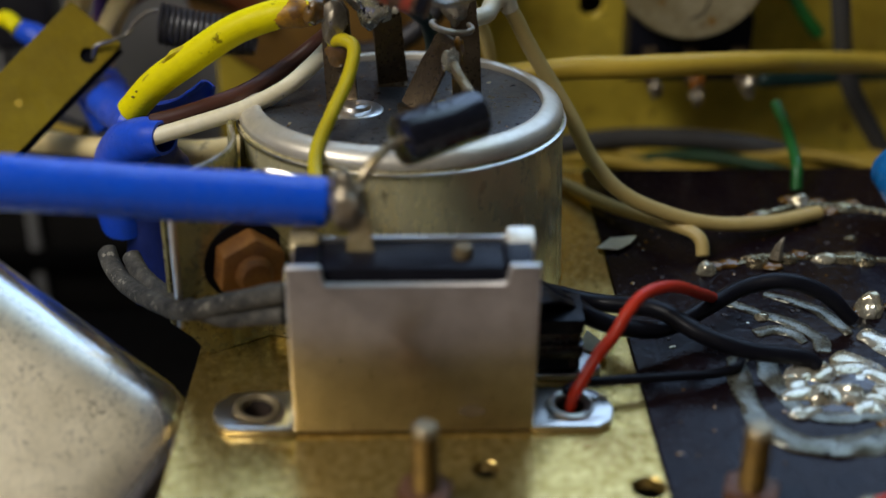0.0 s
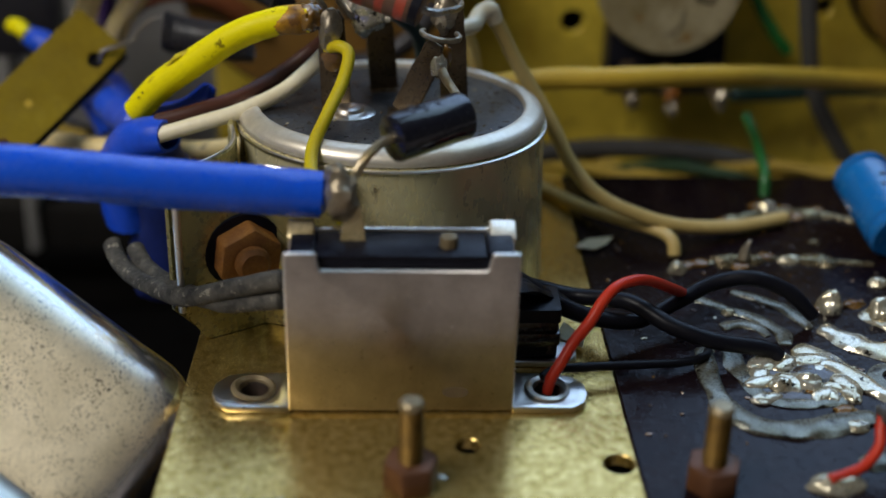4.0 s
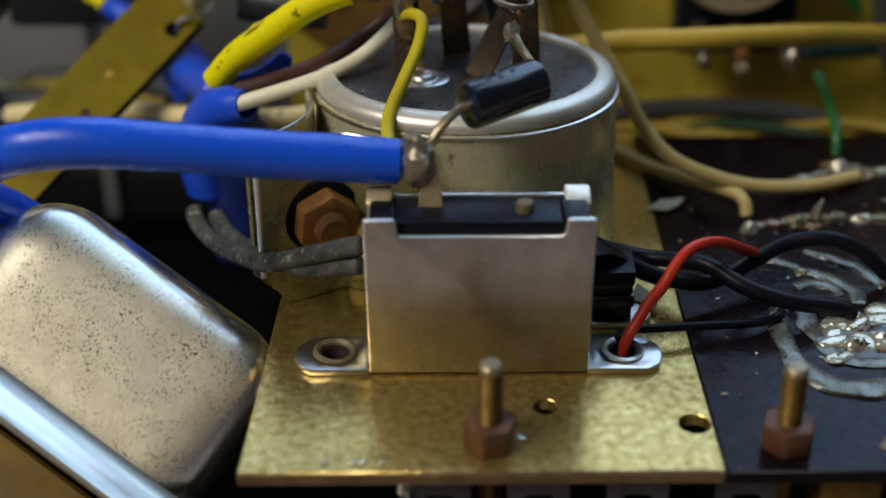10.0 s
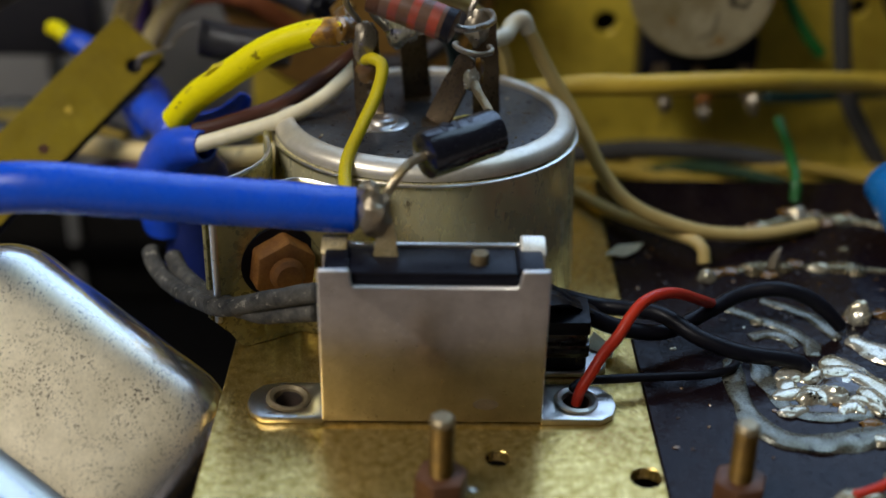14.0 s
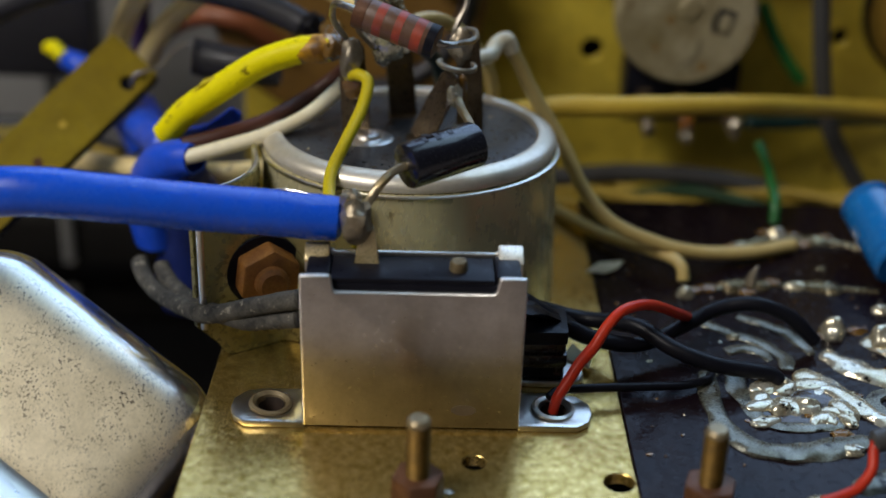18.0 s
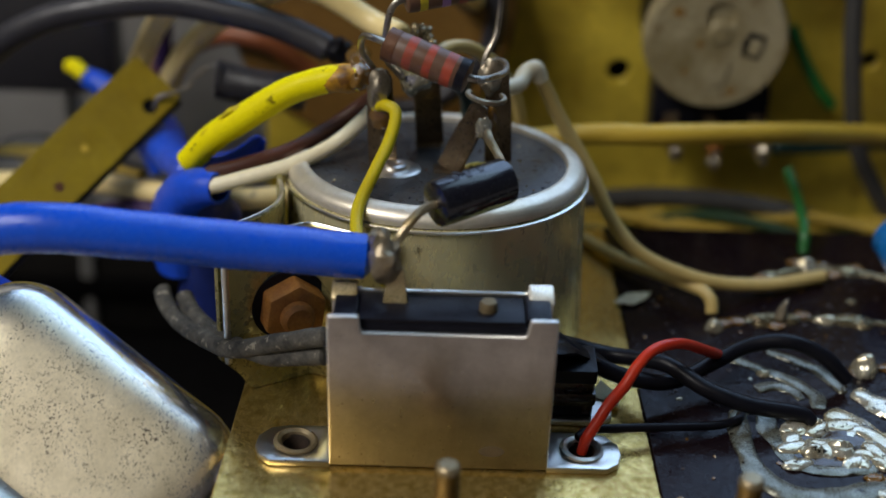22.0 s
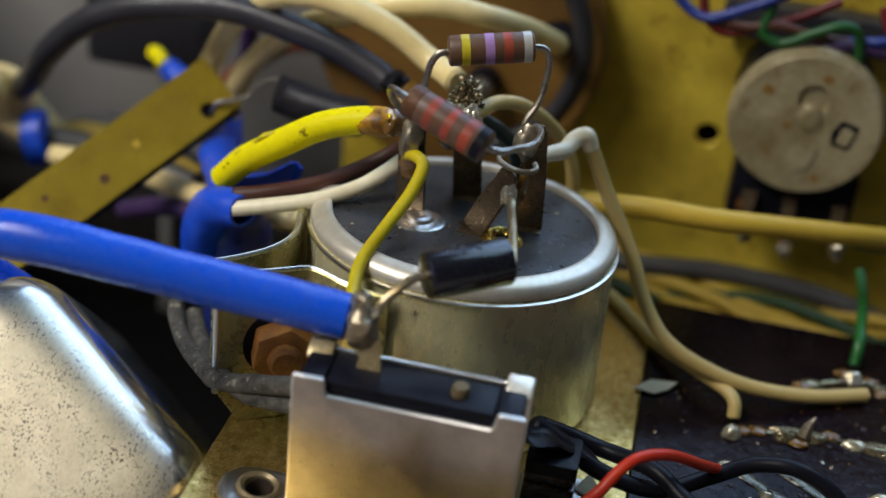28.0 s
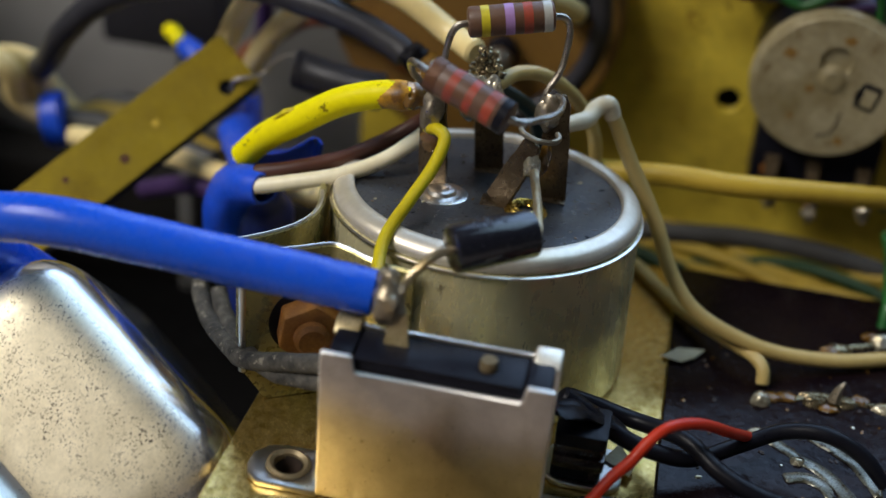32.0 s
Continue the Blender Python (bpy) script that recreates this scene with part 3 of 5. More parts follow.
# Bevel highlights of the front plate put into its colour.
highlight_where_bent(TIN_FACE, (0, -1, 0), (0.90, 0.87, 0.82), 0.42, 0.80, 0.97)
bracket = thing("switch_bracket", (0, 3, 0), "tinned steel bracket with two eyelet feet, riveted on the plate", "bracket")
FLAT = Matrix.Rotation(radians(90), 4, "X")
face = [(-12.5, 0.4), (12.5, 0.4), (12.6, 20.2), (9.5, 20.2), (9.2, 18.4), (8.9, 18.15), (-8.6, 18.15), (-8.9, 18.4), (-9.1, 20.2), (-12.6, 20.2)]
part("front_plate", slab(face, -0.7, 0.0, FLAT, 0.27, 3), TIN_FACE, bracket)
part("rear_plate", slab([(-12.4, 0), (12.4, 0), (12.5, 20.0), (9.4, 20.0), (9.2, 19.8), (-9.0, 19.8), (-9.2, 20.0), (-12.5, 20.0)], -7.3, -6.6, FLAT, 0.16, 2), TIN_BRIGHT, bracket)
part("base_plate", block(-12.4, 12.4, 0.6, 6.7, 0.02, 0.7, 0.1), TIN, bracket)
for sx in (-1, 1):
    foot = [(sx * 12.4, 0.1), (sx * 19.3, 0.1), (sx * 20.7, 1.2), (sx * 21.2, 3.0), (sx * 21.0, 4.9), (sx * 19.6, 6.6), (sx * 17.6, 7.1), (sx * 12.4, 7.1)]
    if sx < 0:
        foot = foot[::-1]
    ear = part("foot", slab(foot, 0.02, 0.85, None, 0.14, 2, holes=((sx * 16.6, 3.6, 2.0),)), TIN_BRIGHT, bracket)
    eyelet = lathe([(1.45, -1.4), (1.55, 0.5), (1.75, 1.1), (2.2, 1.38), (2.55, 1.2), (2.62, 0.95), (2.3, 0.86), (2.0, 0.84), (1.95, -1.4)], Matrix.Translation((sx * 16.6, 3.6, 0)) @ Matrix.Rotation(radians(4), 4, "Y"), 32, closed=True)
    part("eyelet", eyelet, TAB_BROWN if sx < 0 else TIN_BRIGHT, ear, "rolled metal eyelet")
    # Dark cup that puts the shade of the hollow into a liner.
    part("bore", lathe([(0, -1.35), (1.42, -1.35), (1.5, 0.45), (1.62, 0.85)], Matrix.Translation((sx * 16.6, 3.6, 0)), 24), DARK_BORE, ear, "dark liner for the shade inside the eyelet")
    # tabs of the rear plate folded over the body
    arc = [(7.3 + r * math.cos(radians(a)), 17.4 + r * math.sin(radians(a))) for r, order in ((3.1, range(78, 143, 8)), (2.5, range(142, 77, -8))) for a in order]
    wide = 1.45
    tab = slab(arc, sx * 11.0 - wide, sx * 11.0 + wide, Matrix(((0, 0, 1, 0), (1, 0, 0, 0), (0, 1, 0, 0), (0, 0, 0, 1))), 0.29, 4)
    part("folded_tab", tab, TAB_PALE if sx > 0 else TAB_TAN, bracket, "bright tab folded over the switch")

switch = thing("microswitch", (0, 3.6, 0.7), "black plastic microswitch held in the steel bracket", "switch")
part("body", block(-12.0, 12.0, 0.75, 6.55, 0.75, 18.9, 0.25), BLACK, switch)
part("top_cap", block(-9.2, 9.0, 0.9, 6.4, 18.9, 19.5, 0.15), BLACK, switch)
part("corner_web", block(-12.0, -9.3, 1.2, 6.4, 18.9, 19.8, 0.3), BLACK, switch)
part("corner_web", block(9.1, 12.0, 1.2, 6.4, 18.9, 19.8, 0.3), BLACK, switch)
part("terminal", slab([(-6.7, 0), (-3.9, 0), (-4.1, 1.6), (-4.5, 4.4), (-6.3, 4.4), (-6.5, 1.6)], -0.25, 0.25, Matrix.Translation((0, 4.6, 19.3)) @ Matrix.Rotation(radians(84), 4, "X"), 0.06, 1), TAB_TAN, switch, "tinned brass solder terminal")
part("pin_stub", lathe([(0, 1.3), (0.85, 1.25), (1.0, 0.9), (1.05, 0), (0, 0)], Matrix.Translation((5.0, 3.4, 19.4)), 16), TAB_BROWN, switch, "cut off terminal stub")

# ---- hardware on the plate ----
def screw(x, y, top, nut_mat, nut_r=3.05, low=-52.5):
    ob = thing("long_screw", (x, y, low), "long brass screw with a brown hexagonal nut through the board", "screw", "long screws")
    prof = [(0, low), (1.1, low)]
    z = 3.0
    prof.append((1.15, z))
    while z < top - 0.9:
        prof += [(1.32, z + 0.12), (1.32, z + 0.22), (1.12, z + 0.38)]
        z += 0.45
    prof += [(1.25, top - 0.8), (1.2, top - 0.25), (0.95, top), (0, top)]
    part("worn_tip", lathe([(1.24, top - 0.75), (1.34, top - 0.7), (1.30, top - 0.25), (1.0, top + 0.06), (0, top + 0.08)], Matrix.Translation((x, y, 0)), 20), TAB_BROWN, ob, "pale worn screw tip")
    part("thread", lathe(prof, Matrix.Translation((x, y, 0)), 20), SCREW_BRASS, ob)
    bm = slab(hexagon(nut_r, 12), 0.0, 3.2, Matrix.Translation((x, y, 0.02)), 0.28, 2)
    part("nut", bm, nut_mat, ob, "brown stained hexagonal nut")
    return ob


screw(0.9, -12.7, 10.4, NUT_BROWN, 2.95)
screw(32.3, -13.2, 10.1, NUT_BROWN, 2.95)
for i, (x, y, r) in enumerate(((-16.4, -15.9, 0.5), (-13.5, -15.8, 0.5), (-12.4, -15.6, 0.6), (-10.4, -15.8, 0.5), (4.2, -11.6, 0.8))):
    part("solder_splash", lump((x, y, 0.05), (r, r * 0.7, 0.25), i, floor=0.0, sub=2), SOLDER, thing("solder_bead", (x, y, 0), "tiny bead of solder on the plate", "solder", "solder beads"))

# ---- can capacitor ----
can = thing("can_capacitor", (-0.8, 35.4, 0), "aluminium can capacitor with a black top standing on the plate", "capacitor")
CAN = Matrix.Translation((-1.0, 37.2, 19.9)) @ Matrix.Rotation(radians(-4.2), 4, "X") @ Matrix.Diagonal((1.018, 1.018, 1, 1))
part("can_body", lathe([(0, -21.6), (18.2, -21.6), (19.2, -20.9), (19.5, -20.0), (19.05, -0.5), (19.1, -0.3), (19.25, 0.0), (19.1, 0.22), (18.6, 0.3), (0, 0.3)], CAN, 96), ALU, can)
part("rolled_rim", lathe([(16.45, 1.0), (16.45, 2.15), (16.6, 2.45), (16.95, 2.6), (17.5, 2.5), (18.2, 2.2), (18.7, 1.85), (18.98, 1.35), (19.06, 0.9), (18.95, 0.45), (18.6, 0.32), (17.5, 0.4)], CAN, 96, closed=True), RIM, can)
part("crimp_line", lathe([(19.15, -0.22), (19.42, -0.12), (19.42, 0.12), (19.15, 0.24)], CAN, 96, closed=True), TIN_BRIGHT, can, "bright crimped line under the rim")
top = part("top_disc", lathe([(0, 1.75), (16.45, 1.75), (16.5, 1.5), (16.4, 0.4), (0, 0.4)], CAN, 96), DISC, can, "dusty black insulating disc")


def on_can(x, y):
    """The height of the can's sloping top."""
    return 19.9 + 1.75 - (y - 37.2) * math.tan(radians(4.2))


for (x, y), s in (((-6.4, 34.3), 1.0), ((4.3, 33.3), 0.92)):
    m = Matrix.Translation((x, y, on_can(x, y))) @ Matrix.Rotation(radians(-4.2), 4, "X")
    r = [(0, 0.5), (0.5, 0.75), (1.1, 0.95), (1.7, 0.75), (1.9, 0.35), (3.0 * s, 0.3), (3.3 * s, 0.12), (3.3 * s, -0.2), (0, -0.2)]
    if x > 0:
        r = [(1.0, 0.3), (1.3, 0.75), (1.8, 0.95), (2.3, 0.7), (2.5, 0.3), (2.7, 0.1), (2.7, -0.1), (1.0, -0.1)]
    part("rivet", lathe(r, m, 28), TIN_BRIGHT if x < 0 else EYELET_BRASS, top, "shiny tinned rivet" if x < 0 else "open brass eyelet")
for i in range(26):
    a, q = random.uniform(0, 6.28), random.uniform(3, 16)
    part("debris", lump((-1.0 + q * math.cos(a), 37.2 + q * math.sin(a), on_can(0, 37.2 + q * math.sin(a)) + 0.08), (random.uniform(0.12, 0.4), random.uniform(0.1, 0.2), 0.1), i, sub=1, turn=Matrix.Rotation(a, 4, "Z")), random.choice((CARD, BLACK, FLUX)), top)

# clamp band with two flanges and a rusty nut
clamp = thing("can_clamp", (-18, 22, 0), "passivated steel clamp with a rusty bolt round the can", "clamp")


def ribbon(pts, z0, z1, thick, trim=0.0):
    """A bent upright strip along a line in the plan, with its first lower corner cut off by trim."""
    line = smooth_line([(x, y, 0) for x, y in pts], 6)
    bm = bmesh.new()
    rings = []
    for i, c in enumerate(line):
        t = (line[min(i + 1, len(line) - 1)] - line[max(i - 1, 0)]).normalized()
        side = Vector((t.y, -t.x, 0)) * thick / 2
        low = z0 + trim * max(0.0, 1 - (c - line[0]).length / 2.6)
        e = thick * 0.3
        prof = ((1, low), (1, z1 - e), (0.45, z1), (-0.45, z1), (-1, z1 - e), (-1, low))
        rings.append([bm.verts.new(c + side * k + Vector((0, 0, z))) for k, z in prof])
    for a, b in zip(rings, rings[1:]):
        for j in range(6):
            bm.faces.new((a[j], a[(j + 1) % 6], b[(j + 1) % 6], b[j]))
    bm.faces.new(rings[0][::-1])
    bm.faces.new(rings[-1])
    return bm


FRONT = [(-25.6, 14.9), (-23.0, 16.2), (-19.4, 18.2), (-16.6, 19.8), (-14.6, 19.5), (-12.2, 18.3), (-10.0, 17.5), (-6.0, 16.9)]
REAR = [(-27.2, 17.4), (-24.5, 19.6), (-22.0, 22.4), (-20.6, 25.4), (-20.3, 28.4), (-20.9, 31.6), (-21.3, 36.0)]
part("front_flange", ribbon(FRONT, 0.1, 21.2, 0.8, 4.2), CLAMP_STEEL, clamp)
part("rear_flange", ribbon(REAR, 0.1, 21.2, 0.8, 3.0), CLAMP_STEEL, clamp)
part("rolled_edge", sweep([(-25.7, 14.8, 4.4), (-25.7, 14.8, 12), (-25.7, 14.8, 21.2)], 0.5, 12, 4, 0.03), TIN_BRIGHT, clamp, "bright rolled edge of the flange")
for line_ in (FRONT[:-1], REAR[:-1]):
    part("bright_rim", ribbon(line_, 21.18, 21.32, 0.5), TIN_BRIGHT, clamp, "bright top edge of the flange")
NUT = Matrix.Translation((-18.8, 18.5, 11.1)) @ Matrix.Rotation(radians(22), 4, "Z") @ Matrix.Rotation(radians(90), 4, "X")
bolt = part("bolt", lathe([(0, 5.4), (1.6, 5.3), (2.1, 4.8), (2.1, 0), (0, 0)], NUT, 24), RUST, clamp, "rusty bolt end")
part("rusty_nut", slab(hexagon(4.1, 22), 0.0, 3.9, NUT, 0.35, 2), RUST, clamp, "rusty orange hexagonal nut")
# Black ring in place of the dark shade round the nut.
part("washer", lathe([(0, 0.1), (4.75, 0.1), (4.75, 1.0), (0, 1.0)], NUT, 28), BLACK, clamp)

# ---- solder tags on the can ----
def tag(name, foot, top_, w, twist=0, bend=0.0, mat=TIN):
    """A flat solder lug with an eye near its end."""
    d = (Vector(top_) - Vector(foot)).length
    out = [(-w, 0), (w, 0), (w * 0.97, d * 0.6), (w * 0.84, d * 0.72), (w * 0.84, d * 0.9), (w * 0.5, d), (-w * 0.5, d), (-w * 0.84, d * 0.9), (-w * 0.84, d * 0.72), (-w * 0.97, d * 0.6)]
    m = along(foot, top_, twist) @ Matrix.Rotation(radians(90), 4, "X")
    ob = thing(name, foot, "tinned solder lug standing on the can top", "solder lug", "solder lugs")
    part("lug", slab(out, -0.22, 0.22, m, 0.08, 1), mat, ob)
    part("base_tab", block(foot[0] - w, foot[0] + w, foot[1] - 1.2, foot[1] + 1.6, foot[2] - 0.15, foot[2] + 0.25, 0.1), LUG_RUST, ob)
    return ob


lug_left = tag("solder_lug", (-8.0, 36.2, on_can(0, 36.2)), (-8.6, 36.4, 34.6), 1.9, 98, mat=LUG_RUST)
lug_back = tag("solder_lug", (-2.0, 44.0, on_can(0, 44.0)), (-3.2, 43.0, 35.4), 1.9, 70, mat=LUG_RUST)
lug_right = tag("solder_lug", (6.9, 38.0, on_can(0, 38.0)), (6.2, 37.8, 36.0), 1.75, 76, mat=LUG_RUST)
lug_lean = tag("solder_lug", (0.3, 34.4, on_can(0, 34.4)), (4.4, 33.2, 31.6), 1.8, 65, mat=LUG_RUST)


def joint(c, size, seed, mat=BLOB, label="lump of solder on a joint"):
    ob = thing("solder_joint", c, label, "solder", "solder joints")
    part("solder", lump(c, size, seed, 0.35, 1.0, 3), mat, ob)
    return ob


LEAD_BRASS = material("brassy_lead", (0.46, 0.34, 0.15), 0.38, 0.8, (0.50, 0.47, 0.42), 400, 0.7, 0.2, 0.2)
SMUDGE = material("dark_smudge", (0.30, 0.25, 0.20), 0.45, 0.8)
part("smudge", slab([(6.0 + 1.5 * math.cos(radians(30 * k)), 2.9 + 0.75 * math.sin(radians(30 * k))) for k in range(12)], 0.0, 0.012, FLAT), SMUDGE, bracket, "faint dark oval mark")
joint((-6.5, 5.0, 24.3), (1.8, 1.6, 2.5), 1)
joint((-7.2, 7.2, 25.9), (1.2, 1.1, 1.5), 2)
joint((-8.7, 35.6, 32.2), (1.4, 1.2, 2.6), 3)
joint((-4.2, 39.6, 33.0), (2.2, 1.8, 3.0), 4, SOLDER)
joint((5.4, 36.6, 34.0), (1.5, 1.3, 2.4), 5)
joint((4.6, 31.2, 29.2), (1.0, 0.8, 1.5), 6, SOLDER)
loop = thing("wire_loop", (4.8, 33.4, 31.6), "brassy wire end looped round the solder lug", "wire")
part("loop", sweep([(4.8 + 2.3 * math.cos(radians(a)), 34.0 + 1.9 * math.sin(radians(a)), 31.8 - 0.5 * math.cos(radians(a)) + 0.002 * a) for a in range(150, 420, 30)], 0.36, 10, 5, 0.25), BLOB, loop)
joint((-1.8, 38.5, 34.4), (1.3, 1.2, 2.2), 8, SOLDER)
for i, (x, y, z) in enumerate(((-3.6, 43.6, 36.6), (-2.6, 43.0, 35.0), (-4.6, 43.4, 34.6))):
    part("crumpled_solder", lump((x, y, z), (1.2, 1.0, 1.3), 90 + i, 0.7, 1.5, 4), OLD_SOLDER, bpy.data.objects["solder_lug.001"], "crumpled shiny solder")
joint((-10.4, 38.0, 33.2), (1.3, 1.2, 1.5), 9, FLUX, "amber flux and solder on a joint")
joint((5.6, 35.3, 28.4), (0.7, 0.7, 2.2), 10, FLUX, "amber flux run down a lug")
joint((-8.0, 35.2, 28.6), (1.6, 0.5, 1.6), 11, FLUX, "amber flux run down a lug")


# ---- wires ----
def wire(name, pts, r, mat, label, group="", ends=(), sides=16, n=8, wob=0.03, category="wire"):
    ob = thing(name, pts[0], label, category, group)
    part("insulation", sweep(pts, r, sides, n, wob), mat, ob)
    for e in ends:
        part("bare_end", sweep(e, 0.35, 8, 4, 0.1), LEAD, ob, "tinned bare end")
    return ob


wire("blue_cable", [(-8.9, 8.3, 23.1), (-15, 7.9, 23.8), (-25, 7.0, 24.9), (-35, 5.8, 26.4), (-44, 5.2, 27.2), (-50.5, 6.0, 26.0), (-56.5, 9.5, 22.0), (-59.5, 15, 16.0), (-57.5, 20, 11.0), (-54.5, 24, 5.5), (-52, 27, -2), (-51, 29, -12)], [2.6, 2.65, 2.7, 2.75, 2.8, 2.8, 2.8, 2.8, 2.8, 2.8, 2.8, 2.8], BLUE, "thick bright blue sleeving over a soldered wire end", sides=28)
wire("yellow_cable", [(-34.0, 40.3, 19.2), (-30.4, 39.5, 23.2), (-25.6, 38.6, 26.9), (-20.4, 37.8, 30.6), (-15.3, 37.2, 32.7), (-11.4, 37.0, 33.2)], [1.75, 1.85, 1.85, 1.8, 1.75, 1.7], YELLOW, "thick yellow wire burnt brown at its soldered end", sides=24)
BURNT = material("burnt_pvc", (0.78, 0.38, 0.002), 0.45, 0, (0.10, 0.035, 0.005), 420, 1.0, 0.5, 0.4, 900)
part("burnt_end", sweep([(-15.6, 37.25, 32.55), (-14.0, 37.15, 33.0), (-12.6, 37.05, 33.2), (-11.2, 37.0, 33.2)], [1.66, 1.8, 1.86, 1.6], 20, 5, 0.2), BURNT, bpy.data.objects["yellow_cable"], "orange and brown scorched end")
SCUFFED = material("scuffed_yellow_pvc", (0.84, 0.70, 0.002), 0.6, 0, (0.34, 0.22, 0.004), 700, 0.9, 0.25, 0.6, 1500)
part("torn_ridge", sweep([(-32.9, 39.3, 22.0), (-31.4, 39.0, 23.9), (-29.6, 38.7, 25.6), (-27.8, 38.4, 27.2), (-26.2, 38.2, 28.4)], [0.3, 0.75, 0.6, 0.7, 0.25], 10, 8, 0.9, 0.7), SCUFFED, bpy.data.objects["yellow_cable"], "torn scuffed ridge on the insulation")
for i in range(14):
    f = random.uniform(0.05, 0.6)
    c = Vector((-34.0 + 19 * f, 40.0 - 2.6 * f, 19.2 + 13.4 * f + 3.0 * f * (1 - f))) + Vector((-0.8, random.uniform(-1.5, -0.3), random.uniform(1.2, 1.7)))
    part("soot", lump(tuple(c), (random.uniform(0.12, 0.35), 0.2, random.uniform(0.1, 0.2)), i, 0.4, 1, 1), NUT_BROWN, bpy.data.objects["yellow_cable"])
joint((-11.3, 36.9, 33.2), (1.5, 1.9, 1.8), 12, FLUX, "burnt brown flux at the end of the yellow wire")
wire("white_wire", [(-30.3, 33.5, 18.9), (-26, 33.6, 20.2), (-20, 34.4, 21.9), (-15, 36.6, 23.6), (-11.5, 39.5, 25.6), (-9.0, 40.5, 28.0)], 1.0, WHITE, "off-white wire with dark specks", sides=18)
wire("brown_wire", [(-30.5, 35.2, 20.0), (-26, 36.2, 20.9), (-20, 38.6, 22.3), (-15, 42.0, 24.2), (-11.5, 43.0, 26.6), (-8.6, 41.5, 29.5)], 1.05, BROWN, "dark brown wire beside a white one", sides=18)
wire("mustard_wire", [(-9.0, 35.8, 29.8), (-7.7, 34.4, 30.6), (-6.4, 32.8, 30.2), (-7.0, 29.5, 28.0), (-8.7, 25.0, 25.6), (-10.3, 20.5, 23.2), (-10.2, 16.5, 21.6), (-9.0, 12.5, 21.2), (-7.6, 9.5, 21.2), (-6.4, 6.6, 20.9)], 0.78, YELLOW_THIN, "thin mustard yellow wire between lug and switch", sides=16)
wire("beige_wire", [(10.3, 47.4, 29.8), (11.4, 48.4, 30.3), (13.0, 48.6, 28.5), (15.2, 48.2, 24.3), (18.2, 47.4, 19.4), (20.6, 46.0, 15.6), (23.1, 43.2, 11.2), (26.7, 40.4, 7.8), (32.3, 39.6, 5.2), (39, 40.6, 3.0), (47, 43.2, 1.7), (54.5, 46.8, 1.2)], 0.98, BEIGE, "beige wire looping down to the circuit board", sides=18)
sleeve_w = wire("white_sleeved_end", [(6.4, 41.5, 30.0), (8.2, 43.4, 29.9), (9.6, 45.6, 29.7), (10.4, 47.4, 30.4), (11.8, 48.3, 30.8), (12.6, 48.6, 29.1)], [1.0, 1.05, 1.1, 1.15, 1.15, 1.08], TUBE_WHITE, "white sleeve over the end of the beige wire", sides=18)
wire("beige_wire", [(15, 63.5, 0.6), (18.6, 60.0, 1.1), (22.2, 55.0, 1.1), (26.7, 48.2, 1.8), (32.0, 42.0, 2.8), (35.6, 38.9, 2.9), (36.9, 37.4, 2.2), (37.1, 36.4, 0.7)], 0.88, BEIGE, "beige wire that bends down into a solder joint", sides=16)
wire("white_sleeved_end", [(-4.0, 41.0, 33.2), (-1.9, 43.0, 33.8), (0.1, 46.0, 34.2), (3.1, 49.0, 33.1), (6.7, 53.0, 29.3), (9.6, 56.0, 24.0), (10.9, 57.4, 18.0), (11.0, 58.8, 10.0)], [1.0, 1.0, 0.95, 0.92, 0.9, 0.88, 0.88, 0.88], BEIGE, "pale sleeved wire behind the solder lugs", sides=16)
wire("ochre_cable", [(-6, 64, 10.0), (2, 61.5, 13.4), (9, 59.0, 15.4), (15.6, 57.0, 17.1), (22, 55.6, 18.4), (30, 55.2, 18.7), (40, 58.2, 17.9), (50, 63.0, 16.2), (58, 69.0, 13.8), (72, 78, 10), (95, 86, 6)], 1.55, OCHRE, "thick ochre cable in front of the yellow panel", sides=20)
wire("green_wire", [(53.4, 54.2, 1.0), (53.6, 56.2, 3.6), (53.9, 61, 4.6), (54.2, 66.5, 5.2), (53.6, 70.5, 6.8)], 0.78, GREEN, "green wire from a pot terminal to the board", sides=12)
wire("green_wire", [(55.5, 88, 24), (57.5, 86, 19.5), (60, 84, 15.5), (62.5, 83.5, 12.5)], 1.0, GREEN, "green wire behind the volume control", sides=12)
wire("teal_wire", [(54, 82, 5.6), (62, 85, 4.6), (72, 88, 4.2), (90, 90, 4)], 1.2, material("dark_teal_pvc", (0.005, 0.034, 0.031), 0.4), "dark teal wire under the ochre cable", sides=12)
wire("teal_wire", [(-3.4, 44.6, 33.0), (-1.6, 46.2, 31.4), (0.8, 48.6, 29.0), (2.6, 50.8, 26.0), (3.4, 53.5, 20.0), (3.6, 56.5, 8.0)], 1.05, bpy.data.materials["dark_teal_pvc"], "dark teal wire behind the solder lugs", sides=12)
wire("grey_cable", [(62.4, 82, 45), (62.8, 81, 30), (64.2, 80, 18), (66.5, 79.5, 7.5), (70.5, 79, 0), (76, 78, -8)], 1.45, MID_GREY, "grey round cable hanging down the panel", sides=16)
wire("grey_cable", [(10, 80, -5.0), (24, 79, -3.5), (34, 80, -3.0), (46, 80, -3.4), (58, 79, -5), (70, 78, -9)], 1.6, MID_GREY, "grey cable lying behind the circuit board", sides=16)
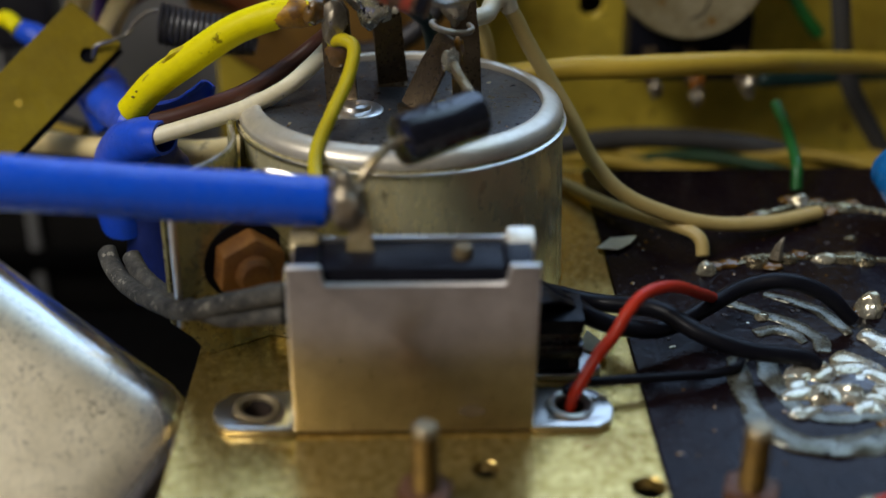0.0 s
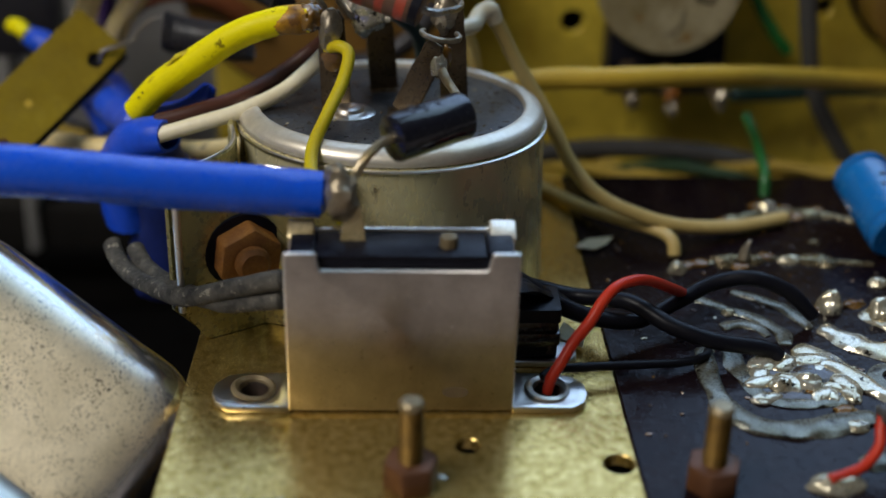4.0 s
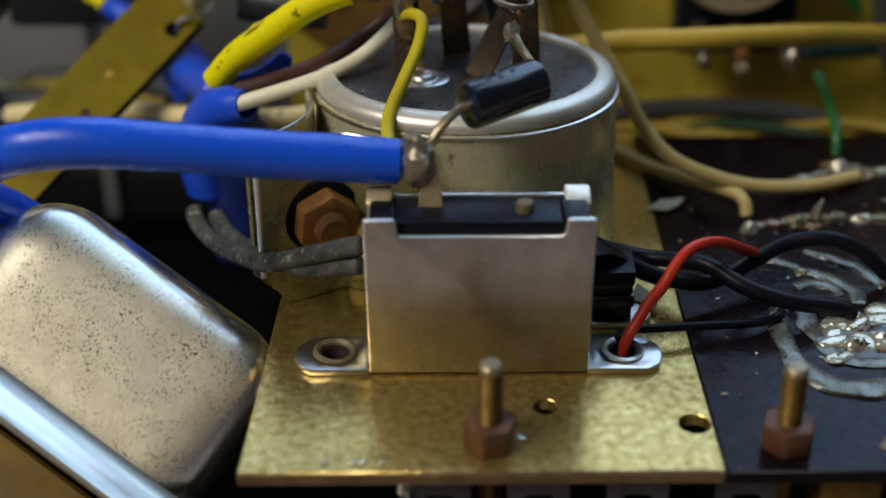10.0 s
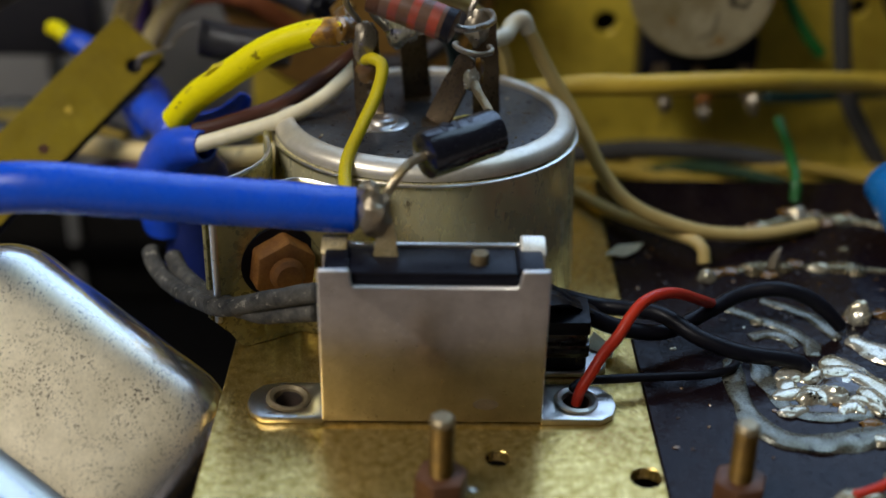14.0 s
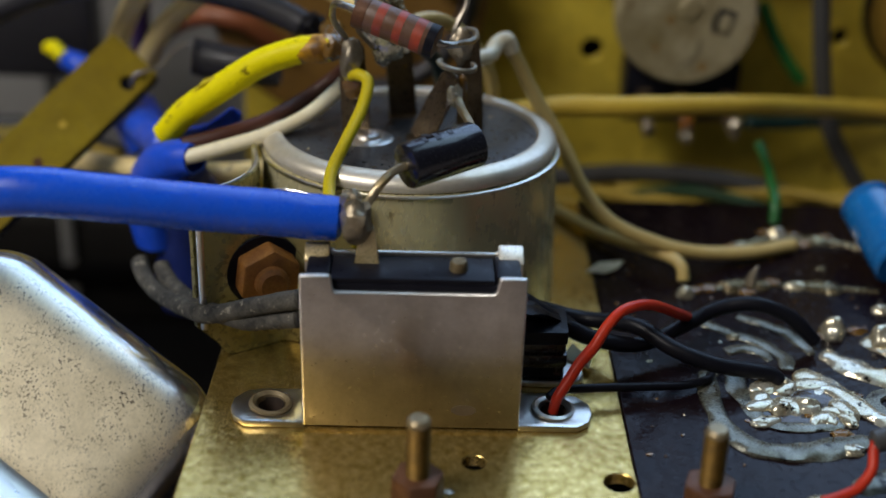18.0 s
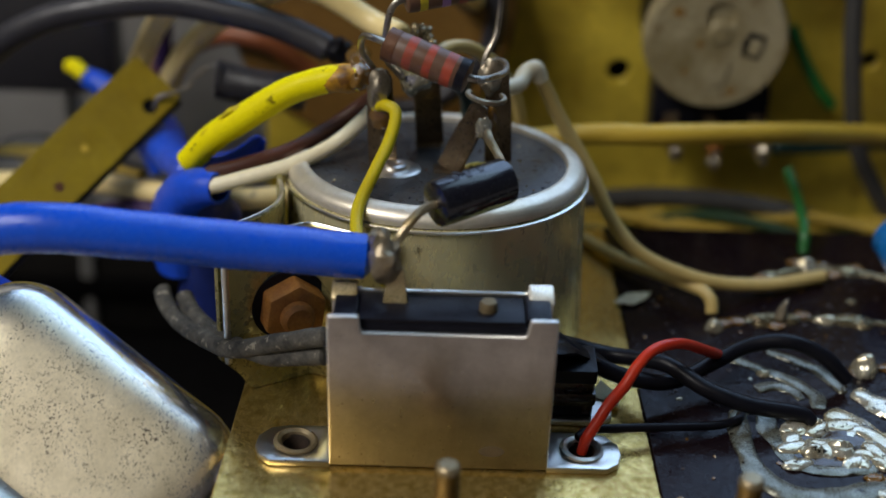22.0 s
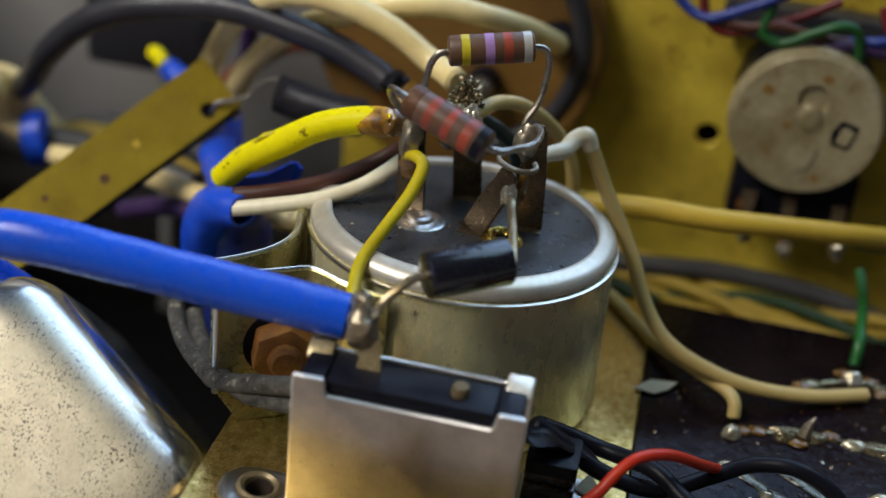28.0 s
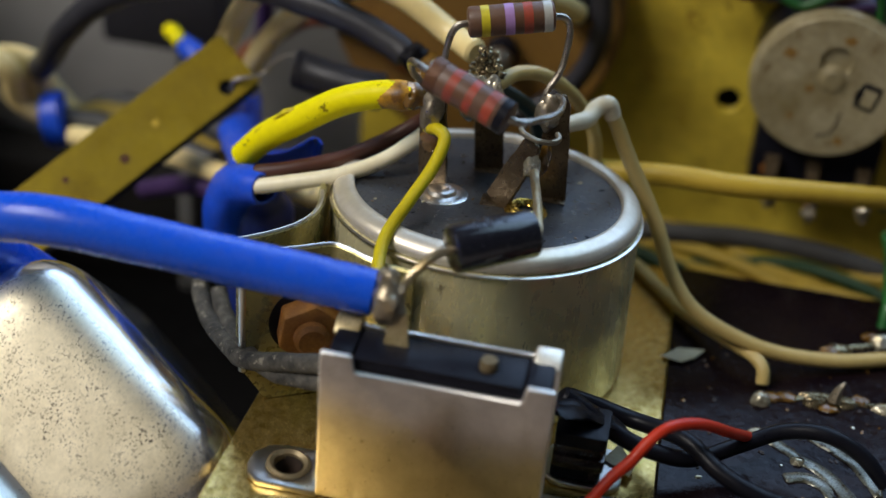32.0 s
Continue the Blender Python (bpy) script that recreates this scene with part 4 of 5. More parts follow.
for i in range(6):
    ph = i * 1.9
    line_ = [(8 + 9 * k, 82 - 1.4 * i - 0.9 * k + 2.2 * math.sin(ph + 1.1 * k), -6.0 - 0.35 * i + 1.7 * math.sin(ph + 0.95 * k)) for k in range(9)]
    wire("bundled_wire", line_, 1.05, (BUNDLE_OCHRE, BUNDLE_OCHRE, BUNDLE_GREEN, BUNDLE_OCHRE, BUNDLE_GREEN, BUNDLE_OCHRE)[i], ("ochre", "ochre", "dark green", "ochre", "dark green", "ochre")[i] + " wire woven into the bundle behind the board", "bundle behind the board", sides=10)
red = wire("red_wire", [(16.7, 3.7, 0.4), (17.1, 3.9, 2.2), (18.1, 4.6, 3.7), (19.7, 6.0, 5.8), (21.5, 7.5, 7.3), (23.2, 9.2, 9.3), (25.3, 11.0, 10.4), (28.7, 13.5, 9.7), (32.7, 17.0, 6.6), (36, 21.5, 3.0)], [0.62, 0.66, 0.68, 0.68, 0.72, 0.68, 0.68, 0.68, 0.68, 0.68], RED, "red wire rising out of an eyelet", sides=14)
wire("thin_black_wire", [(16.2, 4.6, 1.9), (17.6, 5.6, 2.3), (20.6, 6.4, 2.1), (27.4, 7.6, 1.7), (33.0, 8.9, 1.2), (36.0, 10.6, 0.9), (37.0, 12.6, 0.5)], 0.55, BLACK_PVC, "thin black wire lying across to the circuit board", sides=10)
wire("black_wire", [(12.8, 14.2, 9.6), (15.5, 14.4, 7.8), (18.6, 14.6, 5.8), (23.2, 14.6, 3.9), (28.6, 15.6, 2.9), (34.3, 19.2, 3.6), (38.9, 21.2, 5.0), (43.6, 20.9, 5.9), (48.0, 20.3, 4.4), (51.4, 19.3, 1.4)], [1.3, 1.25, 1.1, 1.05, 1.0, 1.0, 1.0, 1.0, 0.98, 0.9], BLACK_PVC, "black wire twisted with a second one", "twisted pair", sides=16)
wire("black_wire", [(13.5, 17.8, 7.0), (17.5, 19.4, 5.0), (21.5, 19.2, 4.2), (25.2, 17.2, 5.0), (28.0, 15.0, 5.6), (32.0, 12.0, 4.4), (37.2, 10.6, 3.1), (43.5, 11.2, 1.7), (45.2, 10.6, 0.9)], [1.1, 1.1, 1.05, 1.05, 1.05, 1.05, 1.05, 1.0, 0.85], BLACK_PVC, "black wire twisted with a second one", "twisted pair", sides=16)
wire("red_wire", [(44.6, -13.6, 1.2), (46.4, -12.9, 1.3), (48.5, -12.2, 1.9), (50.2, -10.9, 3.4), (50.6, -9.4, 4.8), (51.0, -8.4, 5.8)], 0.6, RED, "short red wire on the circuit board", sides=12)
wire("grey_sleeve", [(50.8, -8.6, 5.6), (54.5, -8.0, 6.4), (60, -7.0, 6.8), (70, -6, 6.4)], 1.3, MID_GREY, "grey sleeve over a red wire", sides=14)
wire("dusty_sleeved_wire", [(-36.7, 31.0, 5.0), (-35.4, 28.5, 3.8), (-32.8, 24.0, 3.9), (-28.8, 18.2, 5.4), (-25.1, 13.2, 7.3), (-21.3, 11.2, 9.1), (-17.6, 9.6, 10.9), (-13.4, 8.0, 12.7)], 1.15, DUSTY_BRAID, "dusty grey sleeved wire behind the bracket", "dusty pair", sides=14, wob=0.12)
wire("dusty_sleeved_wire", [(-33.4, 29.0, 5.3), (-31.8, 26.0, 4.4), (-28.4, 20.0, 5.5), (-24.6, 14.4, 7.0), (-21.1, 11.6, 7.6), (-17.8, 9.8, 8.6), (-13.5, 8.0, 10.0)], 1.15, DUSTY_BRAID, "dusty grey sleeved wire behind the bracket", "dusty pair", sides=14, wob=0.12)

# ---- black wrapped part beside the switch ----
stub = thing("taped_component", (16.5, 13, 0), "component wrapped in black tape on a white washer", "component")
part("core", block(12.9, 18.4, 10.4, 16.0, 0.9, 7.4, 0.4), TAPED_BROWN, stub)
for k in range(4):
    part("tape_turn", slab(rounded(12.75 - 0.08 * (k % 2), 18.55 + 0.1 * (k % 2), 10.25 - 0.1 * (k % 2), 16.15, 0.5), 1.0 + 1.55 * k, 2.6 + 1.6 * k, Matrix.Translation((0, 0, 0)) @ Matrix.Rotation(radians(0.5 * (-1) ** k), 4, "Z") @ Matrix.Rotation(radians(0.5 * (-1) ** k), 4, "Y"), 0.12, 2), TAPED_BROWN if k in (1, 2) else BLACK_PVC, stub, "turn of shiny dark tape")
part("washer", slab(rounded(12.0, 21.0, 9.6, 17.4, 2.2), 0.02, 0.8, None, 0.15, 1), TIN_BRIGHT, stub, "pale flat washer")
for k in range(3):
    part("tape_tail", sweep([(12.4, 9.5 + 2.2 * k, 11.0 - k), (14.2, 11.4 + 1.8 * k, 10.0 - 0.6 * k), (16.4, 13.2 + 1.2 * k, 8.2 - 0.4 * k), (18.8, 14.8 + 0.6 * k, 6.2), (21.0, 15.6, 4.6)], [1.5, 1.5, 1.3, 1.2, 0.9], 8, 5, 0.5, 0.35), BLACK_PVC, stub, "loose strip of black tape")
part("pale_scrap", slab([(18.6, 14.8), (21.8, 12.6), (22.3, 14.6), (20.2, 18.4)], 0.85, 1.1, None, 0.05, 1), CARD, stub)

# ---- resistors and diode ----
def axial(name, a, b, r, mat, bands, label, leads, lead_r=0.42, category="resistor", lead_mat=LEAD):
    """A cylinder body from a to b with painted rings and bent leads."""
    ob = thing(name, a, label, category)
    d = (Vector(b) - Vector(a)).length
    m = along(a, b)
    e = min(0.35, r * 0.2)
    part("body", lathe([(0, 0), (r - e, 0), (r - e * 0.3, e * 0.3), (r, e), (r, d - e), (r - e * 0.3, d - e * 0.3), (r - e, d), (0, d)], m, 36), mat, ob)
    for at, w, c, nm in bands:
        part("colour_band", lathe([(r - 0.1, at), (r + 0.03, at), (r + 0.03, at + w), (r - 0.1, at + w)], m, 36, closed=True), c, ob, nm)
    for pts in leads:
        part("lead", sweep(pts, lead_r, 10, 8, 0.12), lead_mat, ob)
    return ob


axial("diode", (-1.2, 10.6, 28.7), (6.9, 15.85, 29.45), 2.7, DIODE_BLACK, (), "glossy black cylindrical diode with bent leads", [[(-6.2, 6.0, 24.6), (-5.2, 7.0, 26.0), (-3.9, 8.2, 27.6), (-2.4, 9.8, 28.5), (-0.8, 10.8, 28.8)], [(5.8, 15.2, 29.3), (7.0, 16.2, 28.7), (7.3, 17.2, 28.6), (6.9, 20.0, 28.8), (6.2, 24.5, 28.7), (5.4, 28.6, 28.6), (4.9, 30.8, 29.0)]], 0.55, "diode", LEAD_BRASS)
DM = along((-1.2, 10.6, 28.7), (6.9, 15.85, 29.45))
for z, w, a in ((2.6, 0.9, 96), (4.2, 1.3, 96), (6.0, 0.8, 96), (3.4, 1.6, 76)):
    part("printed_bar", slab([(-0.28, -w / 2), (0.28, -w / 2), (0.28, w / 2), (-0.28, w / 2)], 2.69, 2.74, DM @ Matrix.Rotation(radians(a), 4, "Z") @ Matrix.Translation((0, 0, z)) @ Matrix.Rotation(radians(90), 4, "Y")), PRINT, bpy.data.objects["diode"], "faded printed mark", smooth=False)
axial("resistor", (-7.4, 25.17, 42.19), (2.2, 22.2, 39.4), 2.0, RES_BROWN, ((2.75, 1.1, BAND_RED, "red band"), (5.25, 1.0, BAND_RED, "red band"), (7.55, 1.2, BAND_RED, "red band"), (9.25, 1.08, BLACK, "dark end")), "brown resistor with three red bands", [[(1.8, 22.3, 39.5), (3.4, 22.6, 39.0), (5.0, 25.5, 38.2), (6.8, 30.0, 37.2), (7.0, 34.5, 36.6), (6.0, 37.2, 36.0)], [(-7.2, 25.1, 42.1), (-8.6, 25.6, 42.5), (-10.2, 27.6, 42.0), (-10.6, 32.0, 38.5), (-9.4, 36.0, 35.0)]])
part("scorched_end", lathe([(1.7, 0.0), (2.05, 0.1), (2.06, 1.5), (1.9, 1.7)], along((-7.4, 25.17, 42.19), (2.2, 22.2, 39.4)), 36, closed=True), NUT_BROWN, bpy.data.objects["resistor"], "scorched brown end")
axial("resistor", (-5.6, 37.6, 43.5), (4.2, 40.4, 44.8), 1.85, RES_BROWN, ((1.5, 1.0, BAND_YELLOW, "yellow band"), (4.3, 1.1, BAND_VIOLET, "violet band"), (6.5, 1.1, BAND_RED, "red band"), (8.9, 1.0, BAND_SILVER, "silver band")), "brown resistor with yellow, violet, red and silver bands", [[(3.8, 40.3, 44.7), (5.6, 40.8, 44.5), (6.3, 40.7, 42.6), (5.9, 39.6, 38.6), (4.6, 38.5, 35.6), (4.6, 38.0, 33.0)], [(-5.2, 37.7, 43.5), (-6.8, 37.3, 42.9), (-7.7, 37.2, 40.6), (-7.9, 37.4, 36.0), (-6.0, 38.4, 33.0)]])

# ---- transformer or motor cover ----
cover = thing("metal_cover", (-45, 5, -20), "speckled tinned metal cover with rounded edges", "cover")
CX, CY, CN = Vector((0.810, -0.373, -0.453)), Vector((0.581, 0.609, 0.540)), Vector((0.074, -0.700, 0.710))
C0 = Vector((-36.4, 8.7, 5.2)) + CN * 2.6 - CX * 2.4 - CY * 9.4
T = Matrix(((CX.x, CY.x, CN.x, C0.x), (CX.y, CY.y, CN.y, C0.y), (CX.z, CY.z, CN.z, C0.z), (0, 0, 0, 1)))


def shell(half_l, half_w, corner, radius, depth, draft, m, first, last):
    """Some rings of a pressed cover: a slightly crowned face, a round shoulder and drafted walls."""
    bm = bmesh.new()
    rings = []
    sections = [(half_w * 0.8, 0.10), (radius + 2.0, 0.06)] + [(radius * (1 - math.sin(radians(a))), -radius * (1 - math.cos(radians(a)))) for a in range(0, 91, 9)] + [(-draft * 0.3, -radius - depth * 0.3), (-draft, -radius - depth)]
    for inset, z in sections[first:last]:
        rc = max(0.4, corner - inset)
        out = rounded(-half_l + inset, half_l - inset, -half_w + inset, half_w - inset, min(rc, half_w - inset), 10)
        rings.append([bm.verts.new((x, y, z)) for x, y in out])
    for a, b in zip(rings, rings[1:]):
        for k in range(len(a)):
            bm.faces.new((a[k], a[(k + 1) % len(a)], b[(k + 1) % len(a)], b[k]))
    if first == 0:
        bm.faces.new(rings[0])
    bmesh.ops.transform(bm, matrix=m, verts=bm.verts)
    return bm


# Window streak put into the shoulder's colour and gloss by the way it faces.
highlight_where_bent(SHROUD, CN, (0.74, 0.74, 0.73), 0.17, 0.72, 0.965)
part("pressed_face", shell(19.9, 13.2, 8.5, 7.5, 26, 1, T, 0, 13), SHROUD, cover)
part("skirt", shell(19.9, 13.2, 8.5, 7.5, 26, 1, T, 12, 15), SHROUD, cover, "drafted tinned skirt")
lip = [(-7.6, 0.25), (-8.6, 0.5), (-9.6, 1.15), (-10.5, 2.0), (-11.3, 2.9), (-11.9, 3.25), (-12.4, 3.0), (-12.6, 2.2), (-12.6, -16), (-11.6, -16), (-11.2, -3), (-8.0, -0.4)]
part("rolled_lip", slab([(y - 0.6, z - 0.5) for y, z in lip], -22, 30, T @ Matrix(((0, 0, 1, 0), (1, 0, 0, 0), (0, 1, 0, 0), (0, 0, 0, 1)))), TIN_BRIGHT, cover, "rolled tinned lip along the lower edge")
gold = thing("amber_bobbin", (-64, -15, -52.5), "amber brown bobbin block below the cover", "bobbin")
part("body", block(-84, -46, -38, 12, -52.5, -24, 2.5), PAXOLIN, gold)
part("flange", slab([(-32, -27), (26, -27), (26, -13.8), (-32, -13.8)], -20, -5, T, 1.5, 2), FLANGE_AMBER, gold, "amber brown flange under the rolled lip")

# ---- circuit board with its joints ----
board = thing("circuit_board", (50, 20, -1.5), "dark flux-covered circuit board with tinned tracks", "circuit board")
part("substrate", slab([(25.35, -17.6), (96, -17.6), (96, 63), (24.75, 63)], -1.6, -0.05, None, 0.12, 1), LACQUER, board)


def track(pts, w, h=0.28, mat=TRACK):
    bm = sweep([(x, y, 0.0) for x, y in pts], w, 12, 6, 0.35, h / (w if not isinstance(w, (list, tuple)) else w[0]))
    return part("track", bm, mat, board)


track([(36.7, 13.6), (36.2, 7.9), (36.5, 3.0), (38.0, -0.5), (40.4, -2.6), (44.3, -3.2), (49.0, -2.1), (53.0, -0.6)], [1.1, 1.35, 1.45, 1.55, 1.65, 1.75, 1.8, 1.5], 0.4)
track([(39.9, 13.6), (39.9, 10.5), (40.4, 7.2), (41.4, 4.2), (43.2, 2.4), (46.8, 2.0), (50.8, 3.0)], [1.2, 1.3, 1.2, 1.1, 1.0, 1.0, 0.9], 0.3)
track([(37.6, 26.6), (41.4, 23.4), (44.8, 21.0), (47.1, 17.8), (46.9, 14.9)], [0.9, 0.8, 0.9, 1.1, 0.9], 0.3)
track([(43.2, 27.8), (47.8, 24.7), (50.2, 21.0), (51.0, 18.6)], [0.7, 0.9, 1.0, 0.6], 0.3)
track([(40.2, 18.9), (42.4, 19.6), (44.4, 18.8), (45.3, 16.9)], [0.9, 1.0, 0.9, 0.6], 0.3)
track([(48.2, 13.6), (51.5, 10.2), (54.4, 6.0), (56.9, 2.9), (59.5, 0.4)], [1.7, 2.0, 1.7, 1.3, 1.2], 0.6, SOLDER)
track([(52.6, 18.4), (55.9, 15.0), (59.7, 12.4), (64.0, 10.2), (69.0, 8.0)], [1.5, 2.0, 1.7, 1.5, 1.3], 0.6, SOLDER)
track([(59.0, 22.4), (62.0, 19.0), (66.0, 16.0), (71.0, 13.6)], [1.3, 1.6, 1.5, 1.4], 0.5, SOLDER)
track([(36.6, 33.8), (40.5, 35.2), (44.4, 36.3), (48.6, 36.8), (55.8, 36.3), (64.0, 35.4)], [0.6, 0.4, 0.6, 0.6, 0.5, 0.5], 0.45, OLD_SOLDER)
track([(49.9, -9.7), (53.0, -8.2), (58.0, -6.4), (66.0, -6.0)], [1.5, 1.8, 1.9, 1.9], 0.35)
track([(47.0, 48.6), (50.4, 49.8), (54.0, 51.0), (60.0, 50.2), (67.0, 47.0)], [0.4, 0.5, 0.6, 0.6, 0.5], 0.4, OLD_SOLDER)
RINGS = ((58.2, 7.0, 3.3),)
for x, y, r in RINGS:
    part("pad", lathe([(r * 0.45, 0.05), (r * 0.5, 0.45), (r * 0.8, 0.5), (r, 0.3), (r * 1.05, -0.05)], Matrix.Translation((x, y, 0)), 28), TRACK, board)
POOLS = ((46.2, 4.9, 4.6, 2.2, 1.0), (48.4, 8.4, 3.2, 2.6, 1.4), (43.2, 8.6, 1.8, 2.4, 0.9), (50.4, 4.6, 2.0, 1.6, 0.7), (56.0, 36.2, 3.6, 1.2, 0.8), (45.5, 36.2, 3.6, 1.1, 0.9))
for i, (x, y, a, b, h) in enumerate(POOLS):
    h *= 0.45 if i < 4 else 1.0
    for k in range(5 if i < 4 else 0):
        u, v, q = random.uniform(-0.95, 0.95), random.uniform(-0.95, 0.95), random.uniform(1.0, 1.9)
        part("solder_lump", lump((x + a * u, y + b * v, h * 0.3), (q * random.uniform(1.0, 1.6), q * 0.8, q * 0.42), 200 + 10 * i + k, 0.22, 0.5, 4, floor=-0.1, turn=Matrix.Rotation(3.0 * u, 4, "Z")), SOLDER, board)
    part("solder_pool", lump((x, y, 0.0), (a, b, h), 60 + i, 0.26, 0.75, 4, floor=-0.1, turn=Matrix.Rotation(radians((0, 25, 12, 0, 0, 6)[i]), 4, "Z")), OLD_SOLDER if i > 3 else CHARRED, board)
SPOTS = ((44.2, 5.2, 1.5, 1.4, 1.5), (47.4, 5.6, 1.7, 1.4, 1.7), (45.6, 10.6, 1.2, 1.0, 1.3), (54.6, 23.4, 1.7, 1.6, 2.6), (60.8, 21.6, 1.9, 2.0, 2.6),
         (45.6, -13.2, 3.0, 1.8, 1.3), (53.1, 51.2, 1.4, 1.2, 1.6), (58.6, 50.2, 2.6, 1.3, 0.9), (47.6, 48.4, 1.6, 1.1, 0.7), (37.0, 33.4, 1.3, 1.2, 1.5), (43.8, 35.0, 1.6, 1.0, 1.1), (47.8, 36.0, 1.4, 1.0, 1.0), (53.0, 36.2, 1.8, 1.0, 0.8), (57.6, 35.2, 1.4, 0.9, 0.8), (36.6, 26.8, 1.0, 0.8, 0.5), (50.6, -2.4, 1.7, 1.4, 0.7), (41.6, 22.4, 0.9, 0.8, 0.6),
         (57.5, 41.5, 0.9, 0.7, 0.5), (64.5, 16.0, 1.6, 1.3, 1.2), (63.0, 30.0, 1.4, 1.1, 1.0))
for i, (x, y, a, b, h) in enumerate(SPOTS):
    part("solder_joint", lump((x, y, 0.0), (a, b, h), i, 0.22, 0.8, 4, floor=-0.1), OLD_SOLDER if y > 30 and i % 3 else SOLDER, board)
for i, (x, y) in enumerate(((43.2, 6.6), (47.2, 4.8), (54.0, 23.4), (61.6, 20.2), (44.0, 10.8), (45.4, -12.6), (46.2, 47.6), (57.2, 49.4), (45.6, 34.2), (40.4, 35.2), (49.6, 37.2), (52.0, 52.6), (55.6, 51.8), (60.4, 51.2), (63.6, 24.4), (58.2, 24.6), (60.2, 14.6), (50.4, 0.6), (52.6, 8.8), (38.4, 34.6))):
    part("flux_residue", lump((x, y, 0.1), (1.3, 0.9, 0.5), 40 + i, 0.4, 1.0, 3, floor=-0.1), FLUX, board)
part("pin", sweep([(46.2, 35.4, 0.6), (46.5, 35.8, 2.0), (47.2, 36.3, 3.2)], [0.9, 0.6, 0.15], 8, 3, 0.2), BLOB, board, "sharp spike of solder")
for i in range(110):
    x, y = random.uniform(27, 64), random.uniform(-6, 46)
    q = random.uniform(0.12, 0.42)
    part("spatter", lump((x, y, 0.0), (q * random.uniform(0.7, 1.6), q, 0.16), i, 0.4, 1, 1, floor=-0.08, turn=Matrix.Rotation(i, 4, "Z")), random.choice((SOLDER, FLUX, FLUX, DARK_BORE, DARK_BORE)), board)
flake = thing("paint_flake", (27, 40, 0), "pale curled flake lying on the circuit board", "flake")
part("flake", slab([(23.8, 39.0), (26.0, 41.6), (29.6, 42.2), (28.4, 40.0), (26.6, 38.4)], 0.35, 0.5, Matrix.Translation((0, 0, 0)), 0.04, 1), CARD, flake)

capb = thing("blue_capacitor", (67, 46, 0), "blue sleeved electrolytic capacitor on the circuit board", "capacitor")
CB0, CB1 = (64.8, 49.0, 7.5), (67.0, 36.8, 4.1)
mcb = along(CB0, CB1)
part("sleeve", lathe([(0, 0), (3.2, 0), (3.9, 0.4), (4.05, 0.9), (3.55, 1.4), (3.55, 1.9), (4.05, 2.4), (4.05, 11.4), (3.72, 11.8), (3.72, 12.2), (4.05, 12.6), (4.0, 13.2), (3.6, 13.6), (0, 13.6)], mcb, 36), BLUE_CAP, capb)
for i, (z, a) in enumerate(((5.0, 150), (5.0, 172), (7.0, 158), (7.0, 180), (9.2, 165))):
    part("printed_bar", slab([(-0.9, 0), (0.9, 0), (0.9, 0.4), (-0.9, 0.4)], 4.02, 4.1, mcb @ Matrix.Rotation(radians(a), 4, "Z") @ Matrix.Translation((0, 0, z)) @ Matrix.Rotation(radians(90), 4, "X")), BLACK, capb, smooth=False)

# ---- volume control on the panel ----
pot = thing("potentiometer", (42, 92, 24), "round potentiometer with a stained metal cover on the panel", "potentiometer")
PM = Matrix.Translation((41.8, 79.0, 24.6)) @ Matrix.Rotation(radians(90), 4, "X")
cap = part("cover", lathe([(0, 0.0), (10.6, 0.0), (11.2, -0.3), (11.35, -0.9), (11.35, -2.2), (0, -2.2)], PM, 64), POT_CAP, pot)
part("shaft_rivet", lathe([(0, 1.15), (1.35, 1.15), (1.55, 0.95), (1.65, 0.8), (1.85, 0.95), (2.05, 0.8), (2.1, 0.0)], PM @ Matrix.Translation((0.2, 1.3, 0)), 28), POT_CAP, cap)
part("face_disc", slab([(10.75 * math.cos(radians(5 * k)), 10.75 * math.sin(radians(5 * k))) for k in range(72)], 0.02, 0.75, PM, 0.12, 1, holes=((0.2, 4.2, 2.25), (5.6, -0.6, 1.75))), POT_CAP, cap, "stained face with a round recess")
part("slot_frame", slab(rounded(-1.5, 1.5, -2.0, 2.0, 0.4), 0.7, 0.82, PM @ Matrix.Translation((5.7, -0.5, 0)) @ Matrix.Rotation(radians(-14), 4, "Z")), BLACK, cap, "dark square slot")
part("slot_tongue", slab(rounded(-0.8, 1.1, -1.5, 1.2, 0.3), 0.82, 1.0, PM @ Matrix.Translation((5.7, -0.5, 0)) @ Matrix.Rotation(radians(-14), 4, "Z"), 0.1, 1), POT_CAP, cap)
for sx_, sz_, q in ((-6.4, 4.6, 0.9), (-2.6, -0.4, 0.6), (3.0, -8.0, 0.7), (-4.6, -5.0, 0.5), (1.5, 7.6, 0.8)):
    part("stain", lump((41.8 + sx_, 78.24, 24.6 + sz_), (q, 0.03, q * 0.8), int(sx_ * 10), 0.6, 1.2, 3), AMBER_STAIN, cap, "rusty stain")
part("scratch", sweep([(44.2, 78.22, 21.2), (43.9, 78.22, 19.2), (43.2, 78.22, 17.6), (41.4, 78.22, 16.9)], 0.1, 6, 4), BLACK, cap)
part("terminal_board", block(33.4, 52.0, 81.5, 88.8, 5.8, 16, 0.4), BLACK, pot, "dark terminal strip with amber flux")
for x in (35.6, 42.4, 50.6):
    part("amber_tab", block(x - 0.6, x + 0.6, 81.0, 81.6, 7.8, 9.6, 0.25), AMBER, pot, "amber insulating tab")
part("body_back", lathe([(0, -2.2), (10.4, -2.2), (10.4, -13.8), (0, -13.8)], PM, 48), BLACK, pot)
